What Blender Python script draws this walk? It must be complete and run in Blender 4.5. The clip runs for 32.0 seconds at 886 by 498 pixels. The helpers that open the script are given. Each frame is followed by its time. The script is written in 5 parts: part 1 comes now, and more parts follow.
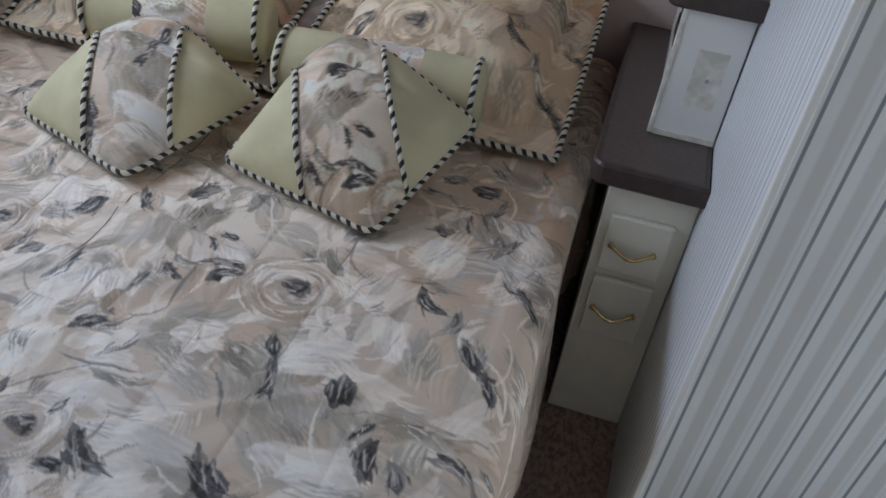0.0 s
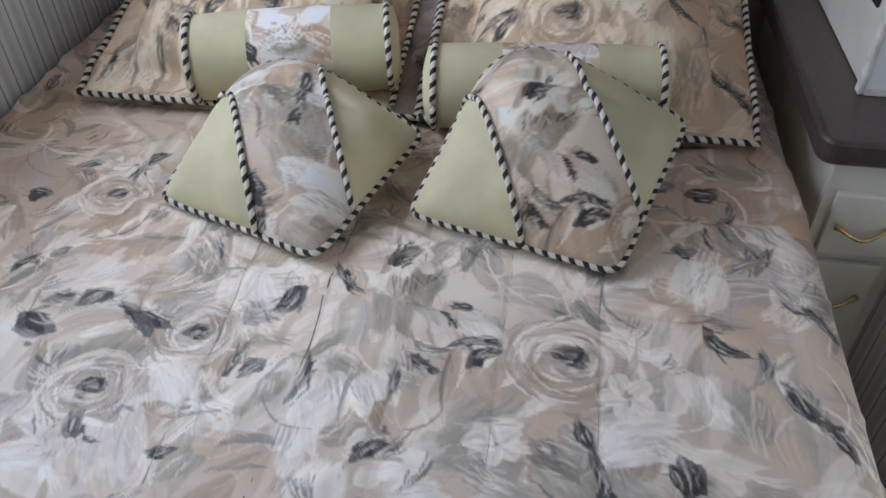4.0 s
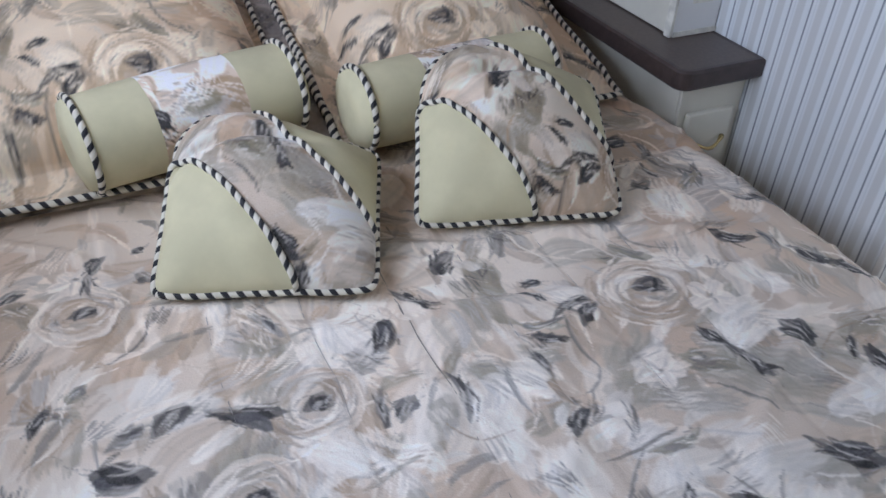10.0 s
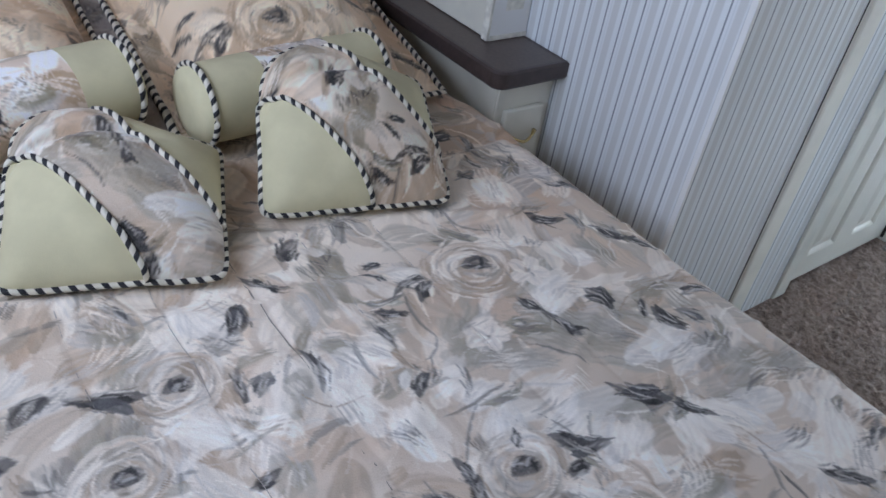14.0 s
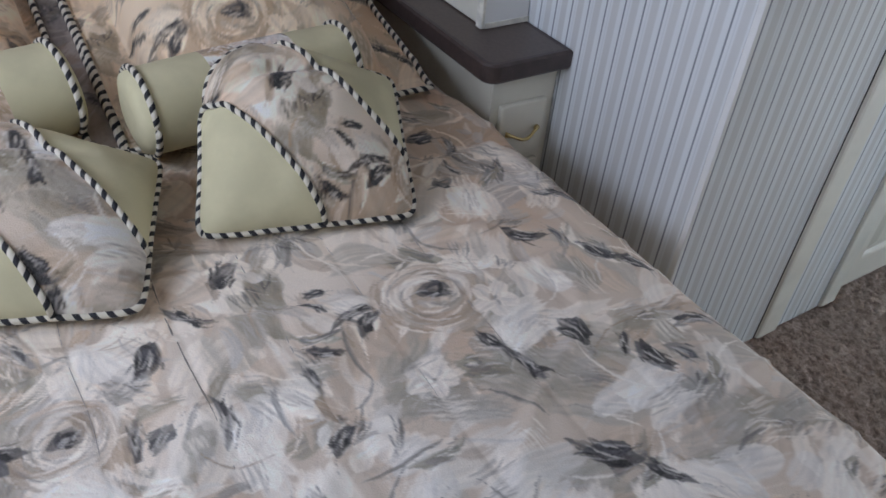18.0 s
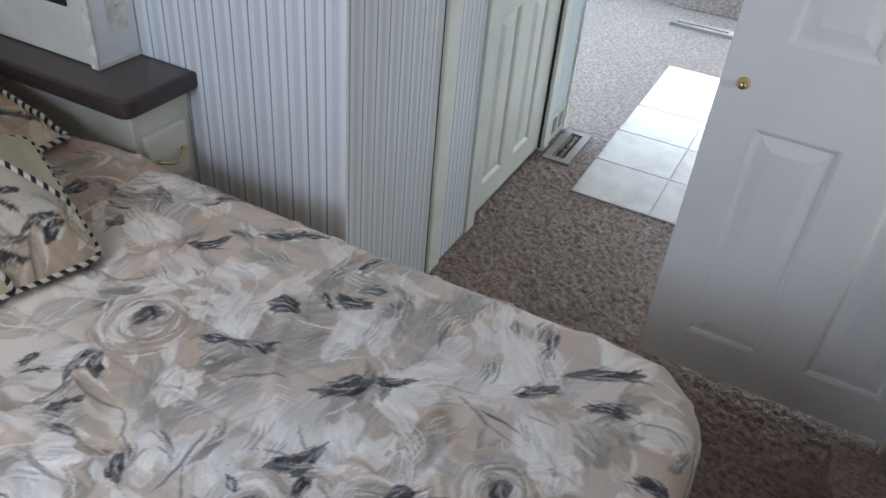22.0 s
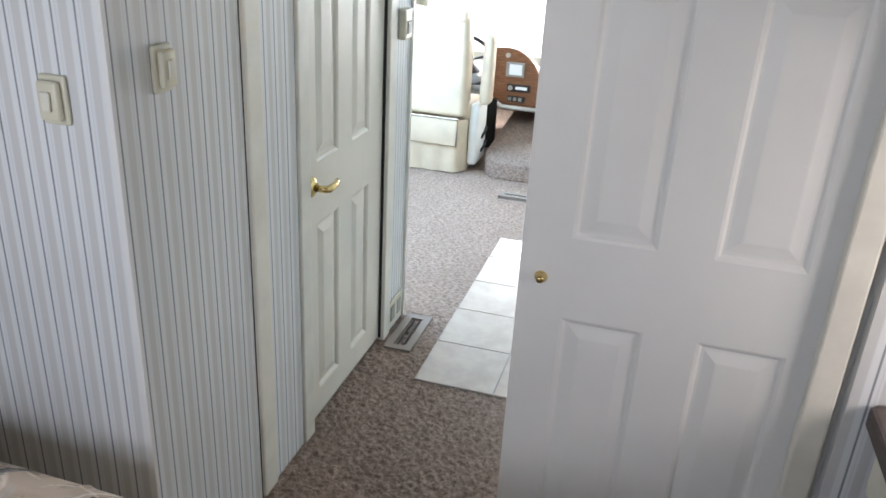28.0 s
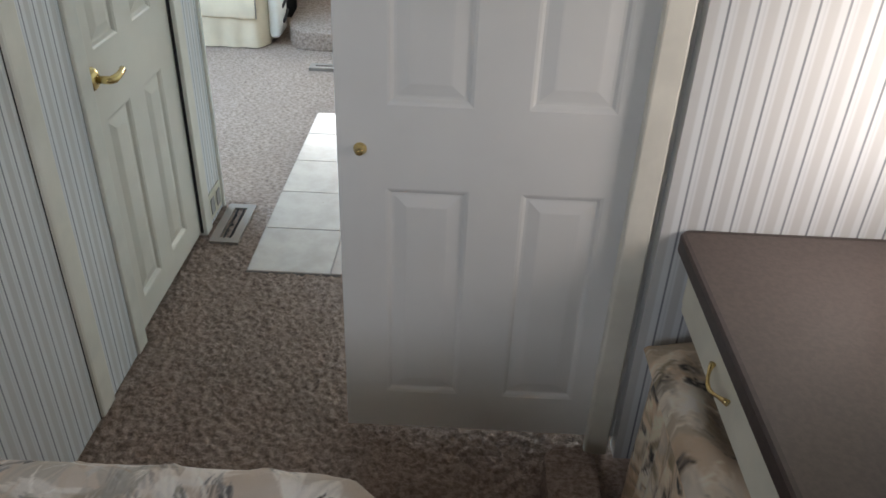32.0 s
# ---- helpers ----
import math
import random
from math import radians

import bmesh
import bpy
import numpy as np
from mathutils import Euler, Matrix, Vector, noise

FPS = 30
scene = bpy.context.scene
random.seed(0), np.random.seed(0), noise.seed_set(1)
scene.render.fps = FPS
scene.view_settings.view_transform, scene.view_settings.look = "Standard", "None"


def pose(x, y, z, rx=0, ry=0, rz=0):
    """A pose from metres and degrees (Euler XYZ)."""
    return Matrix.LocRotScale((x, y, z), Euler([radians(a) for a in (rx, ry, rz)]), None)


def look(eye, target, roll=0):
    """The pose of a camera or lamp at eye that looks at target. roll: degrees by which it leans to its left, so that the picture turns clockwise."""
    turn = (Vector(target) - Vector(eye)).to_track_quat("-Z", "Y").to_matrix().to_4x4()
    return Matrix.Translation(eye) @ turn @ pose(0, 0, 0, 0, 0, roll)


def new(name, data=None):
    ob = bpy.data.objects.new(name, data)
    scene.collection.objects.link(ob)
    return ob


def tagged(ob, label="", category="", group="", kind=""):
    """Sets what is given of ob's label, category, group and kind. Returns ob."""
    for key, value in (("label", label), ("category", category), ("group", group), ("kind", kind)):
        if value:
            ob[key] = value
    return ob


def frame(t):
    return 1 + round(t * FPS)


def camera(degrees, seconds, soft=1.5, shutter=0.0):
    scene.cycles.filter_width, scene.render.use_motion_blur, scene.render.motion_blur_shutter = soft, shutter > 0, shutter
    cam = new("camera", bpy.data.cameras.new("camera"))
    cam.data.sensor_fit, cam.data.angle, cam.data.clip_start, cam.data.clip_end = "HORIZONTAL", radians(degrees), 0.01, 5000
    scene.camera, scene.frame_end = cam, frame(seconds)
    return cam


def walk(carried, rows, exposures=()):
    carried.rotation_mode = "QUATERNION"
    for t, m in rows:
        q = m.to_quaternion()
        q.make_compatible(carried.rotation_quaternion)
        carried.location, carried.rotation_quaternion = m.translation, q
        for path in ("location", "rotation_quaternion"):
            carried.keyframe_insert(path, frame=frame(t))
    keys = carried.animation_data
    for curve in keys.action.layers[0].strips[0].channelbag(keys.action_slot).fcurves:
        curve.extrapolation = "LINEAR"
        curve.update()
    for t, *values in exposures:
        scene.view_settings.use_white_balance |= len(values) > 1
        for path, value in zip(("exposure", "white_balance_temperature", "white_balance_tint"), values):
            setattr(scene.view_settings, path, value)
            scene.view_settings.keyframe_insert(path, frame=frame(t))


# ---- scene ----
cam = camera(59.4, 32.0, soft=1.6)
PATH = [
    (0, (-1.077, -0.965, 1.596), (-1.41, 0.561, 0.346), 7.6),
    (0.5, (-1.134, -0.87, 1.61), (-1.646, 0.528, 0.274), 4.6),
    (1, (-1.223, -0.854, 1.614), (-1.904, 0.433, 0.244), 0.6),
    (1.5, (-1.309, -0.899, 1.602), (-1.893, 0.421, 0.218), 2.3),
    (2, (-1.345, -0.899, 1.539), (-1.756, 0.498, 0.169), 4.7),
    (2.5, (-1.333, -0.865, 1.54), (-1.579, 0.563, 0.162), 6.3),
    (3, (-1.4, -0.827, 1.528), (-1.644, 0.628, 0.177), 4.4),
    (3.5, (-1.492, -0.822, 1.54), (-1.811, 0.624, 0.196), 0.2),
    (4, (-1.589, -0.828, 1.571), (-1.832, 0.645, 0.24), -0.8),
    (4.5, (-1.641, -0.836, 1.59), (-1.817, 0.708, 0.332), 0.4),
    (6.5, (-1.924, -0.824, 1.531), (-1.76, 0.787, 0.356), 4.9),
    (7, (-1.994, -0.801, 1.505), (-1.621, 0.77, 0.325), 8.4),
    (7.5, (-1.957, -0.803, 1.498), (-1.573, 0.738, 0.283), 7.0),
    (8, (-1.944, -0.801, 1.488), (-1.611, 0.709, 0.221), 3.5),
    (8.5, (-1.949, -0.807, 1.481), (-1.665, 0.669, 0.162), -0.3),
    (9, (-2.039, -0.815, 1.484), (-1.666, 0.638, 0.161), -0.6),
    (9.5, (-2.157, -0.807, 1.5), (-1.631, 0.629, 0.211), 0.7),
    (10, (-2.275, -0.804, 1.5), (-1.583, 0.629, 0.289), 2.1),
    (10.5, (-2.299, -0.838, 1.502), (-1.561, 0.616, 0.343), 1.8),
    (11, (-2.328, -0.871, 1.504), (-1.542, 0.578, 0.372), 2.8),
    (11.5, (-2.353, -0.881, 1.508), (-1.548, 0.557, 0.375), 3.5),
    (12, (-2.364, -0.897, 1.49), (-1.565, 0.56, 0.376), 2.8),
    (12.5, (-2.353, -0.912, 1.508), (-1.494, 0.499, 0.38), 3.9),
    (13, (-2.294, -0.981, 1.563), (-1.314, 0.327, 0.41), 6.4),
    (13.5, (-2.35, -0.907, 1.561), (-1.301, 0.326, 0.386), 9.0),
    (15.5, (-2.346, -0.862, 1.532), (-1.244, 0.296, 0.331), 8.9),
    (16, (-2.279, -0.874, 1.51), (-1.165, 0.28, 0.315), 8.2),
    (16.5, (-2.237, -0.859, 1.547), (-1.134, 0.26, 0.31), 9.1),
    (17, (-2.143, -0.86, 1.545), (-1.11, 0.304, 0.288), 6.9),
    (17.5, (-2.086, -0.853, 1.546), (-1.128, 0.358, 0.275), 5.7),
    (18, (-2.073, -0.842, 1.536), (-1.175, 0.434, 0.285), 5.6),
    (18.5, (-2.053, -0.846, 1.541), (-1.234, 0.48, 0.287), 4.4),
    (19, (-2.046, -0.873, 1.557), (-1.287, 0.45, 0.264), 2.0),
    (19.5, (-2.209, -0.877, 1.545), (-1.228, 0.307, 0.267), 6.5),
    (20, (-2.286, -0.925, 1.556), (-1.173, 0.129, 0.271), 7.7),
    (20.5, (-2.307, -0.933, 1.566), (-1.091, -0.011, 0.273), 8.0),
    (21, (-2.294, -0.932, 1.569), (-0.994, -0.106, 0.293), 7.0),
    (21.5, (-2.270, -0.934, 1.589), (-0.892, -0.189, 0.347), 6.0),
    (22, (-2.239, -0.940, 1.622), (-0.768, -0.264, 0.447), 5.5),
    (22.5, (-2.239, -0.961, 1.710), (-0.636, -0.263, 0.740), 4.6),
    (23, (-2.255, -0.971, 1.695), (-0.596, -0.281, 0.817), 3.7),
    (23.5, (-2.253, -0.977, 1.692), (-0.611, -0.303, 0.770), 2.9),
    (24, (-2.251, -0.969, 1.696), (-0.626, -0.312, 0.733), 2.5),
    (24.5, (-2.142, -0.937, 1.654), (-0.530, -0.266, 0.679), 2.1),
    (26.5, (-1.758, -0.868, 1.615), (-0.399, -0.060, 0.389), 3.7),
    (27, (-1.902, -0.926, 1.588), (-0.431, -0.282, 0.395), 4.4),
    (27.5, (-2.062, -1.004, 1.648), (-0.456, -0.471, 0.581), 3.7),
    (28, (-2.095, -1.036, 1.717), (-0.324, -0.551, 0.925), 3.2),
    (28.5, (-2.100, -1.039, 1.800), (-0.217, -0.627, 1.265), 3.2),
    (29, (-2.083, -1.022, 1.821), (-0.143, -0.704, 1.452), 2.2),
    (29.5, (-2.116, -1.030, 1.843), (-0.153, -0.780, 1.552), 0.6),
    (30, (-2.131, -1.025, 1.843), (-0.161, -0.830, 1.558), -1.0),
    (30.5, (-2.155, -1.052, 1.770), (-0.240, -0.878, 1.221), -1.8),
    (31, (-2.159, -1.042, 1.703), (-0.336, -0.924, 0.889), -1.0),
    (31.5, (-2.168, -1.043, 1.698), (-0.421, -0.997, 0.725), 0.9),
    (32, (-2.027, -1.044, 1.690), (-0.334, -1.018, 0.627), 2.3),
]
walk(cam, [(t, look(eye, target, roll)) for t, eye, target, roll in PATH],
     exposures=[(0, -0.33, 6150, 14), (1, -0.05, 6350, 16), (2, -0.05, 6000, 15), (3, -0.15, 6050, 15), (4, -0.08, 6150, 16), (7, -0.15, 6200, 16), (8, -0.15, 6150, 16), (9, -0.03, 5950, 17), (12, -0.18, 5950, 17), (16, -0.15, 5750, 15), (18, -0.25, 6200, 17), (19, -0.23, 6150, 18),
                (20, -0.15, 6200, 17), (21, -0.13, 6150, 17), (22, -0.13, 6150, 14), (23, -0.35, 6100, 15), (24, -0.35, 6100, 15), (26, -0.2, 6800, 16), (27, -0.15, 7000, 17), (28, -0.1, 6750, 15), (29, -0.9, 6900, 16), (30, -1.2, 7000, 16), (31, -1.35, 6900, 12), (32, -0.6, 6900, 13)])

S = 1.15   # plan units to metres

# ---- light ----
world = bpy.data.worlds.new("sky")
scene.world = world
world.use_nodes = True
wn = world.node_tree.nodes
sky = wn.new("ShaderNodeTexSky")
sky.sky_type, sky.sun_disc = "NISHITA", False
sky.sun_elevation, sky.sun_rotation = radians(48), radians(60)
wn["Background"].inputs["Strength"].default_value = 0.15
world.node_tree.links.new(sky.outputs[0], wn["Background"].inputs["Color"])


def lamp_area(name, m, w, h, watts, colour=(1, 1, 1), cone=180):
    d = bpy.data.lights.new(name, "AREA")
    d.shape, d.size, d.size_y, d.energy, d.color = "RECTANGLE", w * S, h * S, watts, colour
    d.spread = radians(cone)
    ob = new(name, d)
    ob.matrix_world = Matrix.Translation(m.translation * (S - 1)) @ m
    return ob


sun_data = bpy.data.lights.new("sun", "SUN")
sun_data.energy, sun_data.angle, sun_data.color = 3.0, radians(0.5), (1, 0.95, 0.88)
sun = new("sun", sun_data)
sun.matrix_world = look((0, 0, 0), (-0.75, -0.45, -1.0))

# daylight through the window over the desk, the rear window and the windscreen
lamp_area("window_light_desk", look((-0.72, -1.93, 1.06), (-0.20, -1.60, 0.93)), 0.54, 0.38, 6.0, (1.0, 0.93, 0.90), 150)
lamp_area("window_light_bed", look((-2.46, 0.05, 1.36), (-1.0, -0.02, 1.50)), 1.16, 0.56, 23.0, (0.755, 0.855, 0.99), 172)
lamp_area("windscreen_light", look((4.50, -0.4, 1.02), (0.0, -0.4, 0.4)), 2.6, 0.60, 105, (0.87, 0.935, 1.0))
# added fill from the side, brightens the lounge carpet but not the passage door
lamp_area("lounge_fill_light", look((2.0, 1.17, 1.15), (2.0, -0.6, 0.9)), 1.56, 0.66, 129, (0.46, 0.71, 1.0))


# ---- shader helpers ----
class Mat:
    def __init__(self, name, rough=0.6, metal=0.0, colour=(0.8, 0.8, 0.8)):
        self.m = bpy.data.materials.new(name)
        self.m.use_nodes = True
        self.n, self.l = self.m.node_tree.nodes, self.m.node_tree.links
        self.b = self.n["Principled BSDF"]
        self.b.inputs["Roughness"].default_value = rough
        self.b.inputs["Metallic"].default_value = metal
        self.b.inputs["Base Color"].default_value = (*colour, 1)

    def add(self, kind, **sets):
        nd = self.n.new(kind)
        for k, v in sets.items():
            if k == "op":
                nd.operation = v
            elif k == "blend":
                nd.data_type, nd.blend_type = "RGBA", v
            elif k == "feature":
                nd.feature = v
            elif k == "kind":
                nd.noise_type = v
            elif k == "dims":
                nd.noise_dimensions = v
            elif k == "vdims":
                nd.voronoi_dimensions = v
            else:
                nd.inputs[int(k[1:]) if k[0] == "i" and k[1:].isdigit() else k].default_value = v
        return nd

    def put(self, src, dst):
        self.l.new(src, dst)

    def val(self, x, sock):
        if isinstance(x, (int, float)):
            sock.default_value = x
        elif isinstance(x, tuple):
            sock.default_value = x if len(x) == len(sock.default_value) else (*x, 1)
        else:
            self.l.new(x, sock)

    def math(self, op, a, b=0.0, c=None):
        nd = self.n.new("ShaderNodeMath")
        nd.operation = op
        self.val(a, nd.inputs[0])
        self.val(b, nd.inputs[1])
        if c is not None:
            self.val(c, nd.inputs[2])
        return nd.outputs[0]

    def vmath(self, op, a, b=(0, 0, 0), out=0):
        nd = self.n.new("ShaderNodeVectorMath")
        nd.operation = op
        self.val(a, nd.inputs[0])
        self.val(b, nd.inputs[1])
        return nd.outputs[out]

    def mix(self, f, a, b, mode="MIX"):
        nd = self.n.new("ShaderNodeMix")
        nd.data_type, nd.blend_type = "RGBA", mode
        self.val(f, nd.inputs[0])
        self.val(a, nd.inputs[6])
        self.val(b, nd.inputs[7])
        return nd.outputs[2]

    def coord(self, which="Object"):
        return self.n.new("ShaderNodeTexCoord").outputs[which]

    def uv(self):
        return self.n.new("ShaderNodeUVMap").outputs[0]

    def noise(self, vec, scale, detail=4.0, rough=0.55, out=0, distortion=0.0):
        nd = self.n.new("ShaderNodeTexNoise")
        self.val(vec, nd.inputs["Vector"])
        nd.inputs["Scale"].default_value, nd.inputs["Detail"].default_value = scale, detail
        nd.inputs["Roughness"].default_value, nd.inputs["Distortion"].default_value = rough, distortion
        return nd.outputs[out]

    def step(self, x, lo, hi, a=0.0, b=1.0):
        nd = self.n.new("ShaderNodeMapRange")
        nd.interpolation_type = "SMOOTHSTEP"
        self.val(x, nd.inputs[0])
        for i, v in enumerate((lo, hi, a, b)):
            self.val(v, nd.inputs[i + 1])
        return nd.outputs[0]

    def mapping(self, vec, scale=(1, 1, 1), rot=(0, 0, 0), loc=(0, 0, 0)):
        nd = self.n.new("ShaderNodeMapping")
        self.val(vec, nd.inputs[0])
        nd.inputs[1].default_value, nd.inputs[2].default_value, nd.inputs[3].default_value = loc, rot, scale
        return nd.outputs[0]

    def colour(self, c):
        self.val(c, self.b.inputs["Base Color"])
        return self

    def rough(self, r):
        self.val(r, self.b.inputs["Roughness"])
        return self

    def bump(self, h, strength=0.3, dist=0.002):
        nd = self.n.new("ShaderNodeBump")
        nd.inputs["Strength"].default_value, nd.inputs["Distance"].default_value = strength, dist
        self.val(h, nd.inputs["Height"])
        self.l.new(nd.outputs[0], self.b.inputs["Normal"])
        return self

    def set(self, name, v):
        self.val(v, self.b.inputs[name])
        return self


def plain(name, colour, rough=0.5, metal=0.0, vary=0.06, scale=6.0, bump=0.1, grain=180.0):
    """Paint, plastic or cloth with slight unevenness at two scales."""
    m = Mat(name, rough, metal, colour)
    p = m.coord()
    big, fine = m.noise(p, scale), m.noise(p, grain, 2.0)
    dark = tuple(c * (1 - vary * 2) for c in colour)
    lite = tuple(min(1, c * (1 + vary)) for c in colour)
    m.colour(m.mix(m.step(big, 0.3, 0.7), dark, lite))
    m.rough(m.step(fine, 0.2, 0.8, rough * 0.9, min(1, rough * 1.1)))
    if bump:
        m.bump(fine, bump, 0.001)
    return m.m


def wallpaper(name, axis, pitch=0.0495, shift=0.0):
    """Cream paper with thin blue-grey lines and soft bands, running upright."""
    m = Mat(name, 0.55)
    p = m.coord()
    sep = m.n.new("ShaderNodeSeparateXYZ")
    m.put(p, sep.inputs[0])
    u = m.math("ADD", sep.outputs[axis], shift)
    t = m.math("FRACT", m.math("DIVIDE", u, pitch * S))
    line = m.step(m.math("ABSOLUTE", m.math("SUBTRACT", t, 0.5)), 0.026, 0.060, 1, 0)
    line2 = m.step(m.math("ABSOLUTE", m.math("SUBTRACT", t, 0.30)), 0.015, 0.055, 0.30, 0)
    band = m.step(m.math("ABSOLUTE", m.math("SUBTRACT", t, 1.0)), 0.13, 0.24, 1, 0)
    band2 = m.step(m.math("ABSOLUTE", m.math("SUBTRACT", t, 0.0)), 0.13, 0.24, 1, 0)
    bands = m.math("MAXIMUM", band, band2)
    fade = m.noise(m.mapping(p, (40, 40, 1.2)), 3.0, 3.0)
    stain = m.noise(p, 1.7, 4.0)
    base = m.mix(m.step(stain, 0.3, 0.75), (0.705, 0.725, 0.735), (0.795, 0.815, 0.82))
    c = m.mix(m.math("MULTIPLY", bands, 0.8), base, (0.575, 0.575, 0.560))
    c = m.mix(line2, c, (0.50, 0.52, 0.54))
    c = m.mix(m.math("MULTIPLY", line, m.step(fade, 0.2, 0.6, 0.7, 1.0)), c, (0.225, 0.246, 0.268))
    m.colour(c)
    m.bump(m.math("ADD", m.math("MULTIPLY", line, 0.4), m.noise(p, 220, 2)), 0.15, 0.0008)
    m.rough(m.step(stain, 0.2, 0.8, 0.42, 0.6))
    return m.m


# ---- the floral print: brush strokes laid on a sheet of cloth, in metres along and across it ----
CELL = 0.0020
SHEET_W, SHEET_H = 1.94, 2.36
rng = np.random.default_rng(11)
sheet = np.zeros((int(SHEET_H / CELL), int(SHEET_W / CELL), 3))
sheet_x = (np.arange(sheet.shape[1]) + 0.5) * CELL
sheet_y = (np.arange(sheet.shape[0]) + 0.5) * CELL
HAIR = rng.random(512)
HAIR2 = rng.random(512)


def cloud(cell):
    """Smooth random field over the sheet, 0 to 1, with lumps of the given size."""
    h, w = int(SHEET_H / cell) + 3, int(SHEET_W / cell) + 3
    g = rng.random((h, w))
    fy, fx = sheet_y / cell, sheet_x / cell
    iy, ix = fy.astype(int), fx.astype(int)
    ty, tx_ = fy - iy, fx - ix
    ty, tx_ = (ty * ty * (3 - 2 * ty))[:, None], (tx_ * tx_ * (3 - 2 * tx_))[None, :]
    g00, g01, g10, g11 = g[np.ix_(iy, ix)], g[np.ix_(iy, ix + 1)], g[np.ix_(iy + 1, ix)], g[np.ix_(iy + 1, ix + 1)]
    return (g00 * (1 - tx_) + g01 * tx_) * (1 - ty) + (g10 * (1 - tx_) + g11 * tx_) * ty


def brush(x, y, a, ln, wd, col, alpha=0.8, bend=0.0, dry=0.6, lean=0.0, soft=0.0, grain=0.0022, tip=0.5, streak=0.4):
    """One stroke: centre, direction, half length, half width, bend, how dry its far end runs, soft rim, width of a bristle, how pointed it is."""
    R = ln + wd + abs(bend) * ln * ln + soft
    j0, j1 = np.searchsorted(sheet_x, (x - R, x + R))
    i0, i1 = np.searchsorted(sheet_y, (y - R, y + R))
    if j1 - j0 < 2 or i1 - i0 < 2:
        return
    dx, dy = sheet_x[None, j0:j1] - x, sheet_y[i0:i1, None] - y
    ca, sa = math.cos(a), math.sin(a)
    s = dx * ca + dy * sa
    n = dy * ca - dx * sa - bend * s * s
    t = s / ln
    w = wd * np.clip(1 - t * t, 0, 1) ** tip * (1 + lean * t)
    q = n / grain + 40 + 977 * x + 313 * y
    k = q.astype(int)
    f = q - k
    h1 = HAIR[k % 512] * (1 - f) + HAIR[(k + 1) % 512] * f
    h2 = HAIR2[k % 512] * (1 - f) + HAIR2[(k + 1) % 512] * f
    m = np.clip((w - np.abs(n)) / (CELL + soft) + 0.5, 0, 1)
    m *= np.clip((1 - 0.9 * dry * h1 - t) * ln / (CELL * 2 + soft) + 0.5, 0, 1)
    m *= 1 - dry * 0.8 * np.clip((h2 - 0.45) * 4, 0, 1) * np.clip(t + 0.7, 0, 1)
    m = (m * alpha)[..., None]
    win = sheet[i0:i1, j0:j1]
    win[:] = win * (1 - m) + np.asarray(col) * (1 + streak * (h2 - 0.5))[..., None] * m


CREAM, WHITE, SAND, PEACH = (0.60, 0.50, 0.405), (0.92, 0.875, 0.81), (0.42, 0.325, 0.24), (0.585, 0.43, 0.31)
GREY, SAGE, SLATE, COAL = (0.235, 0.225, 0.215), (0.33, 0.305, 0.245), (0.090, 0.089, 0.094), (0.021, 0.021, 0.025)
MIST = (0.56, 0.545, 0.53)


def tint(col, amount=0.08):
    shade, warm = 1 + amount * rng.uniform(-1, 1), 0.22 * amount * rng.uniform(-1, 1)
    return tuple(max(0.02, v * shade * (1 + warm * (1 - i))) for i, v in enumerate(col))


def paint_comb(x, y, a, ln, gap, n, col, alpha=0.7, bend=0.0):
    """A feathery comb of thin strokes lying side by side."""
    for k in range(n):
        o = (k - (n - 1) / 2) * gap + rng.normal() * gap * 0.25
        f = rng.normal() * ln * 0.2
        brush(x + f * math.cos(a) - o * math.sin(a), y + f * math.sin(a) + o * math.cos(a), a + rng.normal() * 0.07 + 0.5 * o / ln * 0.4, ln * rng.uniform(0.55, 1.0), rng.uniform(0.0010, 0.0019), tint(col), alpha, bend, 0.6)


def paint_leaf(x, y, a, ln, wd, dark=(COAL, SLATE, GREY)):
    """A charcoal leaf: two or three pointed blades overlapping at one end, a ragged comb running off, pale veins scratched in."""
    a += math.pi * (rng.random() < 0.5)
    ca, sa = math.cos(a), math.sin(a)
    bend = rng.uniform(-9, 9)
    brush(x, y, a, ln * 1.1, wd * 0.75, tint(dark[1]), 0.85, bend, 0.45, -0.4, 0.0004, 0.0026, 0.9)
    for k in range(rng.integers(2, 5)):
        o, f, turn = rng.uniform(-0.55, 0.55) * wd, rng.uniform(-0.4, 0.25) * ln, rng.uniform(-0.45, 0.45)
        brush(x + f * ca - o * sa, y + f * sa + o * ca, a + turn, ln * rng.uniform(0.4, 0.8), wd * rng.uniform(0.3, 0.65), tint(dark[0] if k % 3 else dark[1], 0.3), 0.92, bend + rng.uniform(-9, 9), rng.uniform(0.15, 0.55), -0.4, 0, 0.0024, rng.uniform(0.6, 1.2))
    for k in range(5):
        o = rng.uniform(-1.1, 1.1) * wd
        f = rng.uniform(-0.5, 0.7) * ln
        pick = rng.random()
        brush(x + f * ca - o * sa, y + f * sa + o * ca, a + rng.uniform(-0.45, 0.45), ln * rng.uniform(0.2, 0.6), max(0.0011, wd * rng.uniform(0.05, 0.13)),
              tint(dark[0] if pick < 0.45 else dark[1] if pick < 0.8 else dark[2]), 0.85, bend + rng.uniform(-12, 12), 0.8)
    for k in range(4):
        o = rng.uniform(-0.8, 0.8) * wd
        brush(x - o * sa, y + o * ca, a + rng.uniform(-0.3, 0.3), ln * rng.uniform(0.3, 0.7), 0.0012, WHITE if k % 2 else MIST, 0.6, bend, 0.8)


